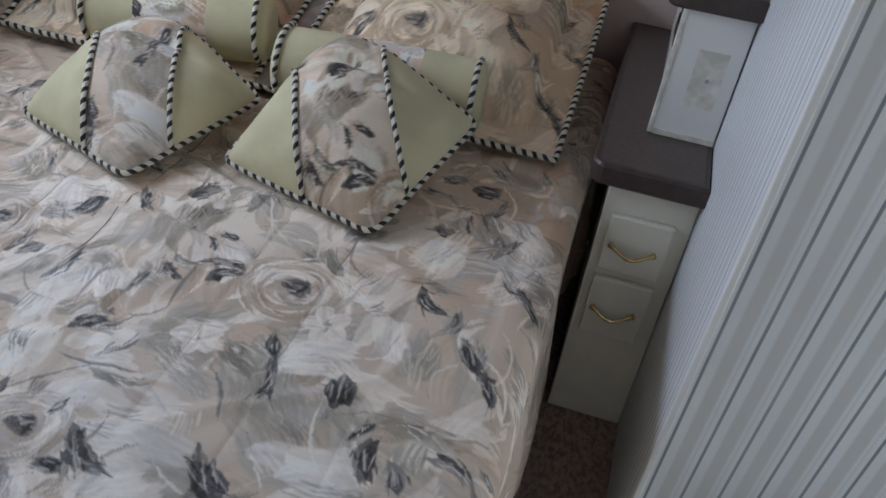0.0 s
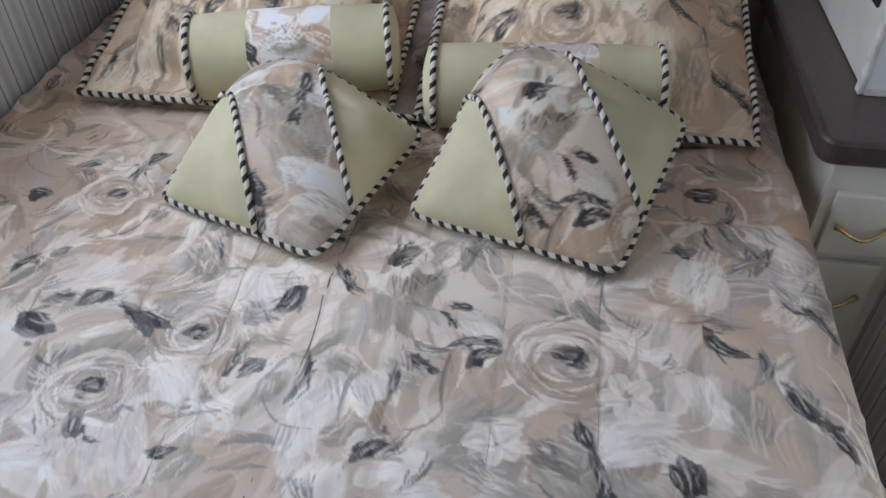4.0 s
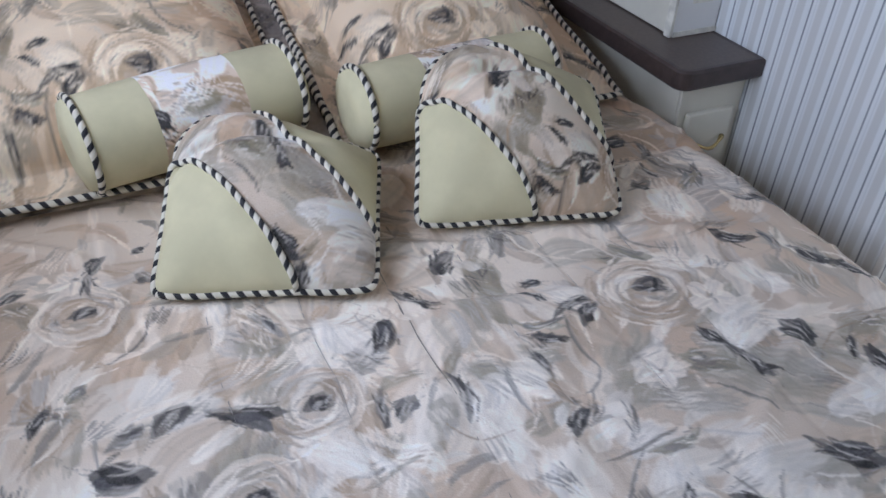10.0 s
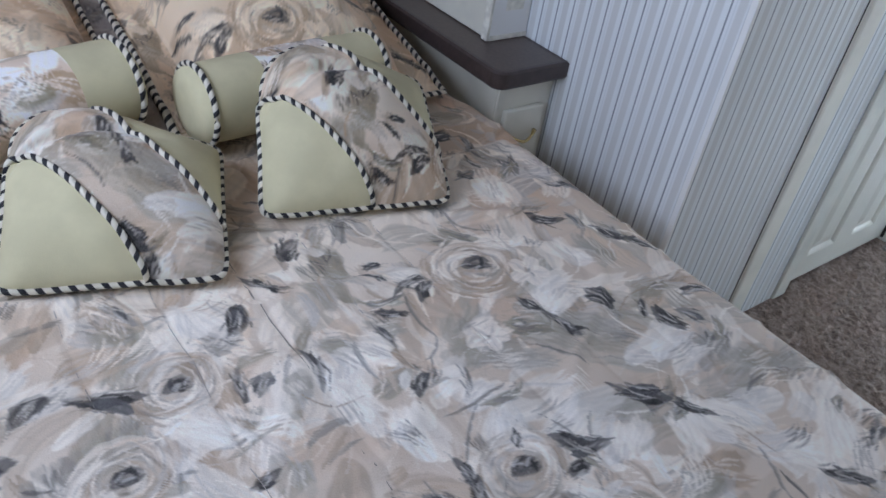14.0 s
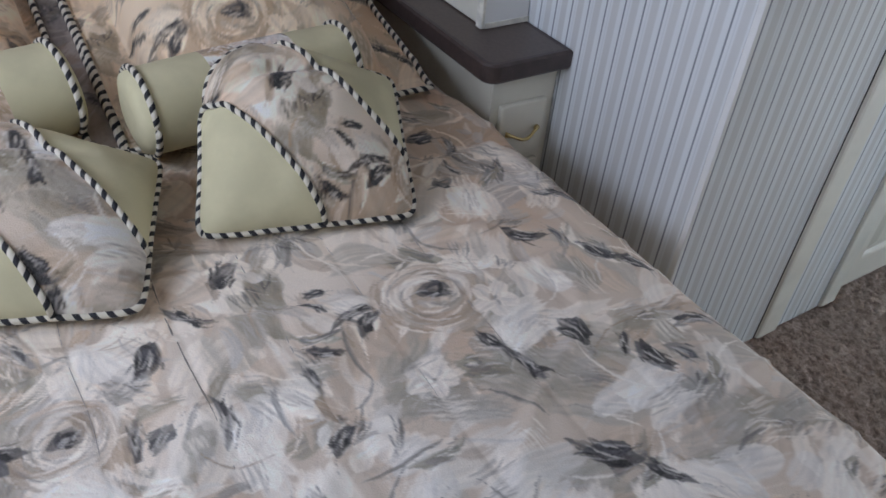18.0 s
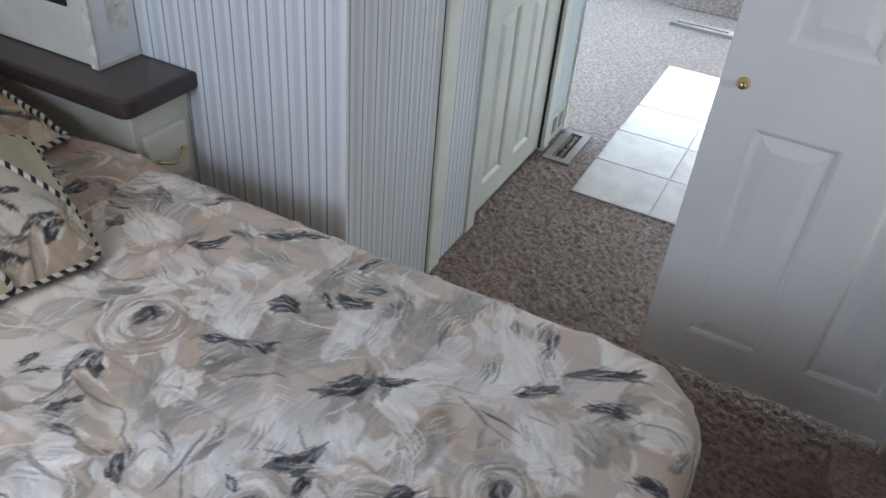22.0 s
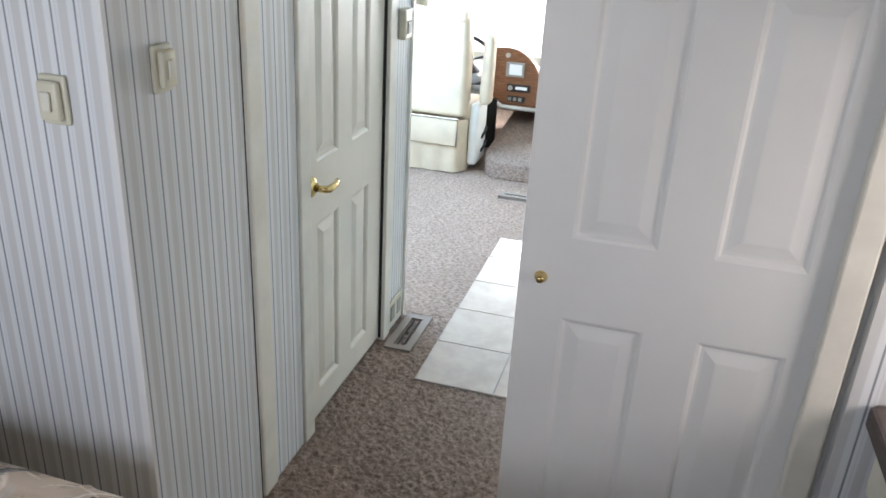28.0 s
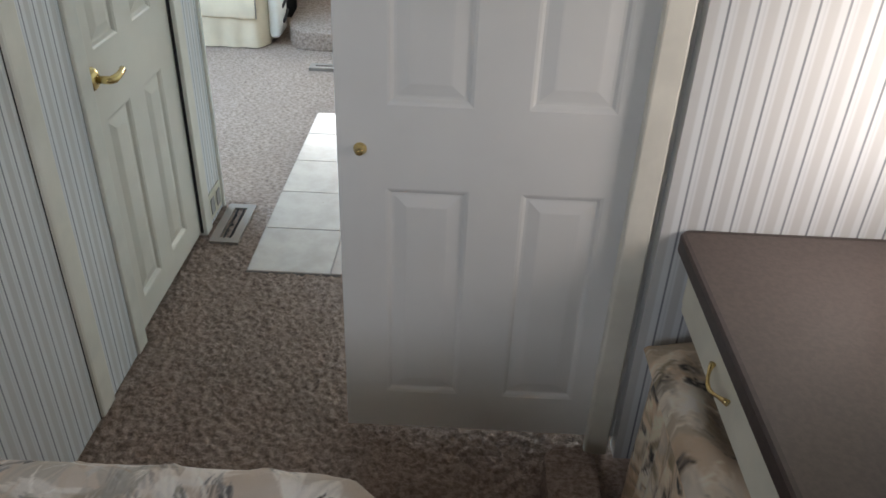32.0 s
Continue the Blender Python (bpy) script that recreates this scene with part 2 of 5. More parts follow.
def paint_rose(x, y, r):
    """Curved petals wound round a dark heart: broad pale sweeps outside, broken taupe and grey lines between them."""
    tilt = rng.uniform(-0.4, 0.4)
    ct, st_ = math.cos(tilt), math.sin(tilt)

    def petal(q, th, ln, wd, col, alpha, dry=0.7):
        ex, ey = q * math.cos(th), 0.80 * q * math.sin(th)
        along = math.atan2(0.80 * math.cos(th), -math.sin(th)) + tilt
        brush(x + ex * ct - ey * st_, y + ex * st_ + ey * ct, along + rng.normal() * 0.16, ln, wd, tint(col), alpha, 0.55 / q, dry, rng.uniform(-0.4, 0.4), 0.0006, 0.0022, 0.8)

    brush(x, y, tilt, r * 1.05, r * 0.80, (0.52, 0.44, 0.36), 0.55, 0, 0.2, 0, r * 0.3)
    for ring in (1.02, 0.86, 0.70, 0.56, 0.44):
        turn = rng.random() * 6.283
        for k in range(int(3 + 4 * ring)):
            th = turn + 6.283 * (k + rng.uniform(-0.3, 0.3)) / int(3 + 4 * ring)
            q = r * ring * rng.uniform(0.9, 1.1)
            col = (WHITE, WHITE, MIST, SAND, CREAM, (0.47, 0.44, 0.39))[rng.integers(6)]
            petal(q, th, q * rng.uniform(0.5, 0.95), r * rng.uniform(0.05, 0.13), col, 0.62)
            if rng.random() < 0.7:
                petal(q * 0.93, th + rng.normal() * 0.2, q * rng.uniform(0.3, 0.7), r * rng.uniform(0.012, 0.03), (GREY, SAND, SLATE)[rng.integers(3)], 0.6)
            if rng.random() < 0.6:
                petal(q * 1.06, th + rng.normal() * 0.2, q * rng.uniform(0.3, 0.6), r * rng.uniform(0.012, 0.025), WHITE, 0.85)
    hx, hy = x + 0.06 * r, y - 0.04 * r
    brush(hx, hy, tilt + 0.3, 0.36 * r, 0.22 * r, (0.14, 0.132, 0.13), 0.9, 0.8 / r, 0.35, 0.2, 0.0008, 0.0022, 0.7)
    for k in range(7):
        th = rng.random() * 6.283
        brush(hx + 0.17 * r * math.cos(th), hy + 0.11 * r * math.sin(th), th + 1.57 + rng.normal() * 0.3, 0.22 * r, 0.045 * r, (COAL, SLATE, COAL, GREY)[k % 4], 0.85, 1.6 / r, 0.5)
    for k in range(3):
        brush(hx + rng.normal() * 0.1 * r, hy + rng.normal() * 0.08 * r, tilt + rng.normal() * 0.4, 0.16 * r, 0.014 * r + 0.0008, MIST, 0.7, 1.5 / r, 0.5)


def paint_peony(x, y, r):
    """A loose flower: broad translucent petals fanned about half a turn or more, each streaked with fine lines."""
    a0, spread = rng.random() * 6.283, rng.uniform(2.4, 5.6)
    n = rng.integers(5, 9)
    for k in range(n):
        th = a0 + spread * (k + rng.uniform(-0.3, 0.3)) / n
        ln = r * rng.uniform(0.5, 0.8)
        col = (WHITE, WHITE, WHITE, CREAM, MIST, SAGE, SAND)[rng.integers(7)]
        off = ln * rng.uniform(0.7, 1.3)
        cx, cy = x + off * math.cos(th) + rng.normal() * 0.15 * ln, y + off * math.sin(th) + rng.normal() * 0.15 * ln
        bend = rng.uniform(-7, 7)
        brush(cx, cy, th, ln, ln * rng.uniform(0.4, 0.62), tint(col), 0.68, bend, 0.55, 0.3, 0.0015, 0.0032)
        paint_comb(cx, cy, th, ln * 0.8, ln * 0.14, 5, (WHITE, MIST, SAND, WHITE, GREY)[rng.integers(5)], 0.6, bend)
    for k in range(5):
        brush(x + rng.normal() * 0.1 * r, y + rng.normal() * 0.1 * r, rng.random() * 6.283, r * 0.16, 0.0022, SLATE if k < 2 else GREY, 0.6, 0, 0.6)


def paint_blossom(x, y, r):
    for k in range(5):
        th = 0.5 + 6.283 * k / 5
        brush(x + 0.55 * r * math.cos(th), y + 0.5 * r * math.sin(th), th, r * 0.5, r * 0.38, tint((0.86, 0.80, 0.73), 0.04), 0.85, 0, 0.2)
        brush(x + 0.5 * r * math.cos(th), y + 0.45 * r * math.sin(th), th, r * 0.34, r * 0.05, MIST, 0.5, 0, 0.5)
    for k in range(3):
        brush(x + rng.normal() * 0.1 * r, y + rng.normal() * 0.1 * r, rng.random() * 3, r * 0.16, r * 0.07, GREY if k else SAND, 0.7, 0, 0.5)


def paint_patch(x, y, r, cols, a, alpha=0.66):
    """A wash of broad soft strokes laid in one direction, with bristle lines in it."""
    for k in range(6):
        brush(x + rng.normal() * 0.45 * r, y + rng.normal() * 0.35 * r, a + rng.normal() * 0.25, r * rng.uniform(0.7, 1.15), r * rng.uniform(0.3, 0.55), tint(cols[rng.integers(len(cols))]), alpha, rng.uniform(-6, 6), 0.6, 0, 0.002, 0.0034)
    for k in range(2):
        paint_comb(x + rng.normal() * 0.4 * r, y + rng.normal() * 0.4 * r, a + rng.normal() * 0.2, r * 0.7, 0.0050, 5, (WHITE, MIST, GREY)[rng.integers(3)], 0.5, rng.uniform(-6, 6))


def paint_sheet(roses, leaves, blossoms, sage, pale):
    g1, g2, g3 = cloud(0.16), cloud(0.11), cloud(0.30)
    base = np.asarray(CREAM) * np.ones_like(sheet)
    for field, col, lo in ((g1, SAND, 0.52), (g2, PEACH, 0.56), (g3, WHITE, 0.45)):
        f = np.clip((field - lo) / 0.30, 0, 1)[..., None] * 0.7
        base = base * (1 - f) + np.asarray(col) * f
    # base paled towards the foot, imitating the cool window light
    foot_light = np.clip((sheet_y - 0.75) / 0.7, 0, 1)[:, None, None]
    base = base * (1 - 0.30 * foot_light) + np.asarray((0.74, 0.69, 0.63)) * 0.30 * foot_light
    sheet[:] = base
    flow = cloud(0.22) * 9.0
    where = lambda: (rng.uniform(0.0, SHEET_W), rng.uniform(0.0, SHEET_H))
    heading = lambda x, y: flow[min(int(y / CELL), flow.shape[0] - 1), min(int(x / CELL), flow.shape[1] - 1)] + rng.normal() * 0.3
    washes = (WHITE, CREAM, WHITE, WHITE, SAND, (0.47, 0.45, 0.40), (0.72, 0.61, 0.50), WHITE)
    for k in range(520):
        x, y = where()
        c = washes[rng.integers(len(washes))]
        # more warm washes near the head, for the warm light there
        if y < 0.95 and rng.random() < 0.45:
            c = (SAND, PEACH, CREAM)[rng.integers(3)]
        brush(x, y, heading(x, y), rng.uniform(0.04, 0.10), rng.uniform(0.014, 0.040), tint(c), 0.62, rng.uniform(-7, 7), 0.6, 0, 0.003, 0.004)
    for k in range(150):
        x, y = where()
        c = ((0.30, 0.255, 0.20), (0.36, 0.345, 0.30), (0.28, 0.27, 0.265), (0.45, 0.34, 0.25))[rng.integers(4)]
        brush(x, y, heading(x, y), rng.uniform(0.025, 0.06), rng.uniform(0.008, 0.022), tint(c, 0.12), 0.5, rng.uniform(-9, 9), 0.7, 0, 0.002, 0.003)
    for k in range(95):
        x, y = where()
        paint_peony(x, y, rng.uniform(0.045, 0.10))
    for k in range(6):
        x, y = where()
        paint_rose(x, y, rng.uniform(0.04, 0.06))
    for k in range(16):
        paint_blossom(*where(), rng.uniform(0.024, 0.034))
    for k in range(1300):
        x, y = where()
        c = (WHITE, WHITE, WHITE, MIST, SAND, SAGE, GREY, CREAM)[rng.integers(8)]
        brush(x, y, heading(x, y), rng.uniform(0.015, 0.050), rng.uniform(0.003, 0.012), tint(c, 0.15), 0.66, rng.uniform(-10, 10), 0.75, 0, 0.0005)
    for k in range(70):
        x, y = where()
        a, r = heading(x, y), rng.uniform(0.022, 0.045)
        cols = ((SAGE, (0.30, 0.285, 0.255)), (GREY, (0.34, 0.325, 0.30)), ((0.38, 0.32, 0.25), SAGE))[rng.integers(3)]
        paint_patch(x, y, r, cols, a, 0.55)
        for q in range(rng.integers(2, 6)):
            th = a + rng.normal() * 0.7
            brush(x + 0.5 * r * math.cos(th), y + 0.5 * r * math.sin(th), th, r * rng.uniform(0.3, 0.6), r * rng.uniform(0.03, 0.10), (SLATE, GREY, WHITE)[rng.integers(3)], 0.75, rng.uniform(-14, 14), 0.75, 0, 0, 0.0018, 0.9)
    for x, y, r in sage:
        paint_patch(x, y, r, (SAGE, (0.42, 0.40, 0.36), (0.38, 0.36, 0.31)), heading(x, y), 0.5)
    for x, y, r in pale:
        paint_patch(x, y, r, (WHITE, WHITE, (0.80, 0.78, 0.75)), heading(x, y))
    for k in range(330):
        x, y = where()
        pick = rng.random()
        paint_comb(x, y, heading(x, y) + rng.normal() * 0.3, rng.uniform(0.014, 0.036), rng.uniform(0.0035, 0.006), rng.integers(4, 9), WHITE if pick < 0.40 else GREY if pick < 0.65 else SLATE, 0.72, rng.uniform(-12, 12))
    for k in range(420):
        x, y = where()
        pick = rng.random()
        c = WHITE if pick < 0.55 else SAND if pick < 0.70 else GREY if pick < 0.9 else SLATE
        brush(x, y, heading(x, y), rng.uniform(0.025, 0.075), rng.uniform(0.0012, 0.0034), tint(c, 0.15), 0.8, rng.uniform(-11, 11), 0.7, 0, 0, 0.0016, 1.0)
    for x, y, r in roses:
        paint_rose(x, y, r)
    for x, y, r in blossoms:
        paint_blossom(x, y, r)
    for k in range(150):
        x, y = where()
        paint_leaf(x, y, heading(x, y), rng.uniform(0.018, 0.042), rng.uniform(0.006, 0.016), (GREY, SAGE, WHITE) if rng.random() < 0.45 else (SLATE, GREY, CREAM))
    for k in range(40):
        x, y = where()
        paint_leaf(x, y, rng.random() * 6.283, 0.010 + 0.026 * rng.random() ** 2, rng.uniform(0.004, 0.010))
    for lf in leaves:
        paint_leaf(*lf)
    # warm light at the head and cool light at the foot, painted into the print
    foot_cast = np.clip((sheet_y - 0.60) / 0.75, 0, 1)[:, None, None]
    sheet[:] = np.clip(0.44 + (sheet - 0.44) * 1.10, 0.015, 0.93) * (np.asarray((1.03, 0.93, 0.81)) * (1 - foot_cast) + np.asarray((1.0, 0.985, 0.965)) * foot_cast)


def cloth_colour(u, v, tone_scale=(1.0, 1.0, 1.0), vivid=1.0):
    """The print's colour at u along and v down the sheet (it repeats past its edges), multiplied per cover."""
    i, j = int(v / CELL) % sheet.shape[0], int(u / CELL) % sheet.shape[1]
    return (*(np.clip(0.42 + (sheet[i, j] - 0.42) * vivid, 0.015, 0.9) * tone_scale), 1.0)


def cloth_material(name):
    m = Mat(name, 0.85)
    at = m.n.new("ShaderNodeAttribute")
    at.attribute_name = "print"
    p = m.coord()
    rag = m.noise(m.mapping(p, (420, 420, 420)), 1.0, 2.0)
    soft = m.noise(p, 60.0, 4.0, 0.7)
    c_ = m.mix(m.step(soft, 0.35, 0.65, 0.0, 0.07), at.outputs["Color"], (0.70, 0.65, 0.62))
    c_ = m.mix(m.step(rag, 0.3, 0.7, 0.06, 0.0), c_, (0.30, 0.27, 0.25))
    m.colour(c_)
    m.b.inputs["Sheen Weight"].default_value = 0.1
    m.rough(m.step(rag, 0.2, 0.8, 0.68, 0.88))
    m.bump(m.math("ADD", rag, m.math("MULTIPLY", m.noise(p, 18.0, 4.0), 2.6)), 0.28, 0.004)
    return m.m


# ---- materials ----
paper_x = wallpaper("wallpaper_side", 1, 0.0469, 0.0415 * S)
paper_y = wallpaper("wallpaper_front", 0, 0.0507, -0.0035 * S)
paper_end = wallpaper("wallpaper_desk_end", 1, 0.0520, -0.0080 * S)
cream_paint = plain("cream_paint", (0.70, 0.68, 0.58), 0.42, vary=0.05)
door_paint = plain("door_paint", (0.78, 0.78, 0.76), 0.45, vary=0.02, scale=2.5, bump=0.05)
cream_door_paint = plain("cream_door_paint", (0.75, 0.715, 0.63), 0.42, vary=0.03, scale=3, bump=0.05)
trim_paint = plain("trim_paint", (0.75, 0.73, 0.65), 0.45, vary=0.05)
# out of view; darkened so less light bounces to floor and low walls
low_bounce_ceiling = plain("dark_beige_ceiling", (0.33, 0.30, 0.265), 0.9, vary=0.04)
ceiling_mat = plain("ceiling_white", (0.78, 0.78, 0.75), 0.8, vary=0.03)
brown_top = plain("brown_laminate", (0.100, 0.074, 0.064), 0.36, vary=0.08, scale=90, bump=0.04, grain=300)
brown_edge = plain("brown_edge_band", (0.062, 0.044, 0.040), 0.38, vary=0.10, scale=40, bump=0.1)
green_cloth = plain("green_cloth", (0.60, 0.545, 0.345), 0.9, vary=0.06, scale=9, bump=0.25, grain=420)
brass = plain("brass", (0.72, 0.55, 0.25), 0.22, 1.0, vary=0.10, scale=40, bump=0.0)
black_plastic = plain("black_plastic", (0.02, 0.02, 0.022), 0.4)
ivory_plastic = plain("ivory_plastic", (0.66, 0.63, 0.50), 0.35)
mauve = plain("mauve_headboard", (0.52, 0.41, 0.38), 0.8, vary=0.05, bump=0.2)
leather = plain("cream_leather", (0.72, 0.61, 0.46), 0.5, vary=0.05, scale=5, bump=0.15, grain=120)
white_cloth = plain("white_cloth", (0.8, 0.79, 0.75), 0.9, vary=0.03)
# near-black for dark parts, also painted where gaps lie in shade
dark_void = plain("dark_shadow_gap", (0.03, 0.028, 0.026), 0.9)
steel = plain("steel", (0.55, 0.55, 0.55), 0.35, 1.0, bump=0)
grey_plastic = plain("grey_plastic", (0.35, 0.34, 0.32), 0.5)
oak_edge = plain("worn_cream_edge", (0.735, 0.715, 0.63), 0.5, vary=0.12, scale=30)
bronze = plain("dark_bronze", (0.20, 0.11, 0.06), 0.4, 0.6)
taupe = plain("taupe_plastic", (0.26, 0.235, 0.22), 0.5)
thread = plain("quilting_thread", (0.38, 0.34, 0.31), 0.8)
vent_metal = plain("vent_metal", (0.27, 0.23, 0.20), 0.6, 0.1)
wood = Mat("walnut_veneer", 0.3)
_p = wood.coord()
_g = wood.noise(wood.mapping(_p, (6, 6, 50)), 2.0, 5.0, 0.6, 0, 1.2)
wood.colour(wood.mix(wood.step(_g, 0.3, 0.7), (0.17, 0.065, 0.03), (0.30, 0.13, 0.06)))
wood = wood.m

carpet = Mat("carpet", 0.95)
_p = carpet.coord()
_a, _b, _c = carpet.noise(carpet.mapping(_p, (1.25, 0.8, 1.0)), 62, 4.0, 0.65), carpet.noise(_p, 4.0, 5.0, 0.6), carpet.noise(_p, 320, 2.0)
_k = carpet.mix(carpet.step(_a, 0.36, 0.62), (0.212, 0.150, 0.120), (0.475, 0.362, 0.298))
_k = carpet.mix(carpet.step(_c, 0.42, 0.66, 0, 0.28), _k, (0.61, 0.475, 0.405))
_k = carpet.mix(carpet.step(_b, 0.42, 0.66, 0, 0.30), _k, (0.33, 0.24, 0.197))
carpet.colour(_k)
carpet.bump(carpet.math("ADD", _a, carpet.math("MULTIPLY", _c, 0.5)), 1.0, 0.012)
carpet = carpet.m

tile_mat = Mat("floor_tile", 0.22)
_p = tile_mat.coord()
_a, _b = tile_mat.noise(_p, 7.0, 6.0, 0.6), tile_mat.noise(_p, 60.0, 3.0)
_r = tile_mat.n.new("ShaderNodeObjectInfo").outputs["Random"]
_k = tile_mat.mix(tile_mat.step(_a, 0.3, 0.7), (0.37, 0.31, 0.265), (0.48, 0.41, 0.355))
_k = tile_mat.mix(tile_mat.math("MULTIPLY", _r, 0.25), _k, (0.55, 0.46, 0.39))
tile_mat.colour(_k)
tile_mat.rough(tile_mat.step(_b, 0.2, 0.8, 0.20, 0.25))
tile_mat.set("Specular IOR Level", 1.0)
tile_mat.bump(_a, 0.03, 0.001)
tile_mat = tile_mat.m
grout = plain("grout", (0.30, 0.27, 0.25), 0.9)

cord = Mat("striped_cord", 0.7)
_s = cord.n.new("ShaderNodeSeparateXYZ")
cord.put(cord.uv(), _s.inputs[0])
_t = cord.math("FRACT", cord.math("ADD", cord.math("DIVIDE", _s.outputs[0], 0.021), _s.outputs[1]))
_m = cord.step(cord.math("ABSOLUTE", cord.math("SUBTRACT", _t, 0.5)), 0.20, 0.25)
cord.colour(cord.mix(_m, (0.012, 0.012, 0.015), (0.66, 0.61, 0.50)))
cord.bump(cord.math("ABSOLUTE", cord.math("SUBTRACT", cord.math("FRACT", cord.math("MULTIPLY", _t, 2.0)), 0.5)), 0.6, 0.003)
cord = cord.m

glass_lamp = Mat("lamp_glass", 0.6, 0.0, (1.0, 0.84, 0.64))
glass_lamp.set("Transmission Weight", 0.75)
glass_lamp = glass_lamp.m
glow = Mat("bulb_glow", 0.5, 0.0, (1, 0.8, 0.5))
glow.set("Emission Color", (1.0, 0.55, 0.22, 1)).set("Emission Strength", 15.0)
glow = glow.m
rim_glass = Mat("ribbed_rim_glass", 0.18, 0.0, (1.0, 0.93, 0.84))
rim_glass.set("Transmission Weight", 0.85).set("IOR", 1.45)
rim_glass = rim_glass.m
clear_glass = Mat("clear_glass", 0.02)
clear_glass.set("Transmission Weight", 1.0).set("IOR", 1.45)
clear_glass = clear_glass.m
dark_glass = plain("dark_glass", (0.010, 0.010, 0.012), 0.35, bump=0)
screen_mat = Mat("screen_face", 0.15, 0.0, (0.5, 0.55, 0.58))
screen_mat.set("Emission Color", (0.75, 0.85, 0.9, 1)).set("Emission Strength", 0.5)
screen_mat = screen_mat.m
outdoors = Mat("bright_outdoors", 1.0, 0.0, (0.9, 0.9, 0.9))
outdoors.set("Emission Color", (1.0, 1.0, 1.0, 1)).set("Emission Strength", 3.2)
outdoors = outdoors.m


# ---- mesh helpers ----
def finish(bm, name, mats, smooth=False):
    me = bpy.data.meshes.new(name)
    bmesh.ops.recalc_face_normals(bm, faces=bm.faces[:])
    bmesh.ops.scale(bm, vec=(S, S, S), verts=bm.verts[:])
    bm.to_mesh(me)
    bm.free()
    for mt in (mats if isinstance(mats, (list, tuple)) else [mats]):
        me.materials.append(mt)
    if smooth:
        me.polygons.foreach_set("use_smooth", [True] * len(me.polygons))
    return me


def part(name, bm, material, parent=None, label="", smooth=False):
    """Links a bmesh as one mesh object under a thing or under a part."""
    ob = new(name, finish(bm, name, material, smooth))
    if parent is not None:
        ob.parent = parent
    if label:
        tagged(ob, label)
    return ob


def thing(name, label, category, group="", kind="", at=(0, 0, 0), turn=0.0):
    ob = new(name)
    ob.empty_display_size = 0.05
    ob.matrix_basis = pose(*(S * c for c in at), 0, 0, turn)
    return tagged(ob, label, category, group, kind)


def solid(name, bm, material, label, category, group="", kind="", smooth=False):
    return tagged(part(name, bm, material, None, "", smooth), label, category, group, kind)


def box(x0, x1, y0, y1, z0, z1, bevel=0.0, seg=2, bm=None):
    bm = bm or bmesh.new()
    r = bmesh.ops.create_cube(bm, size=1.0)
    m = Matrix.Translation(((x0 + x1) / 2, (y0 + y1) / 2, (z0 + z1) / 2)) @ Matrix.Diagonal((abs(x1 - x0), abs(y1 - y0), abs(z1 - z0), 1))
    bmesh.ops.transform(bm, matrix=m, verts=r["verts"])
    if bevel:
        ed = list({e for v in r["verts"] for e in v.link_edges})
        bmesh.ops.bevel(bm, geom=ed, offset=bevel, segments=seg, affect="EDGES", profile=0.5)
    return bm


def cyl(p, r, h, axis="z", seg=24, r2=None, bm=None, bevel=0.0):
    bm = bm or bmesh.new()
    g = bmesh.ops.create_cone(bm, cap_ends=True, segments=seg, radius1=r, radius2=r if r2 is None else r2, depth=h)
    rot = {"z": Matrix(), "x": Matrix.Rotation(radians(90), 4, "Y"), "y": Matrix.Rotation(radians(-90), 4, "X")}[axis]
    bmesh.ops.transform(bm, matrix=Matrix.Translation(p) @ rot, verts=g["verts"])
    return bm


def tube(pts, r, seg=10, closed=False, bm=None, cap=True):
    """A round cord through the points, with u along its length in metres and v around it."""
    bm = bm or bmesh.new()
    uvl = bm.loops.layers.uv.verify()
    pts = [Vector(p) for p in pts]
    n = len(pts)
    rings, us, total = [], [], 0.0
    up = Vector((0, 0, 1))
    for i, p in enumerate(pts):
        a = pts[(i - 1) % n] if closed or i else pts[0]
        b = pts[(i + 1) % n] if closed or i < n - 1 else pts[-1]
        d = (b - a).normalized()
        s = d.cross(up)
        s = s.normalized() if s.length > 1e-4 else Vector((1, 0, 0))
        w = s.cross(d)
        rr = r[i] if isinstance(r, (list, tuple)) else r
        rings.append([bm.verts.new(p + rr * (math.cos(2 * math.pi * k / seg) * s + math.sin(2 * math.pi * k / seg) * w)) for k in range(seg)])
        if i:
            total += (p - pts[i - 1]).length
        us.append(total)
    spans = [(i, i + 1) for i in range(n - 1)] + ([(n - 1, 0)] if closed else [])
    for i, j in spans:
        u0, u1 = us[i], us[j] if j else us[i] + (pts[0] - pts[-1]).length
        for k in range(seg):
            f = bm.faces.new((rings[i][k], rings[i][(k + 1) % seg], rings[j][(k + 1) % seg], rings[j][k]))
            for lp, (u, v) in zip(f.loops, ((u0, k / seg), (u0, (k + 1) / seg), (u1, (k + 1) / seg), (u1, k / seg))):
                lp[uvl].uv = (u, v)
            f.smooth = True
    if cap and not closed:
        bm.faces.new(rings[0])
        bm.faces.new(rings[-1])
    return bm


def lathe(profile, seg=32, arc=1.0, bm=None, m=Matrix()):
    """A body of revolution about z from (radius, height) pairs."""
    bm = bm or bmesh.new()
    cols = []
    n = seg if arc >= 1 else seg + 1
    for k in range(n):
        a = 2 * math.pi * arc * k / seg
        cols.append([bm.verts.new(m @ Vector((r * math.cos(a), r * math.sin(a), z))) for r, z in profile])
    for k in range(seg):
        A, B = cols[k], cols[(k + 1) % n]
        for i in range(len(profile) - 1):
            f = bm.faces.new((A[i], B[i], B[i + 1], A[i + 1]))
            f.smooth = True
    bmesh.ops.remove_doubles(bm, verts=bm.verts[:], dist=1e-5)
    return bm


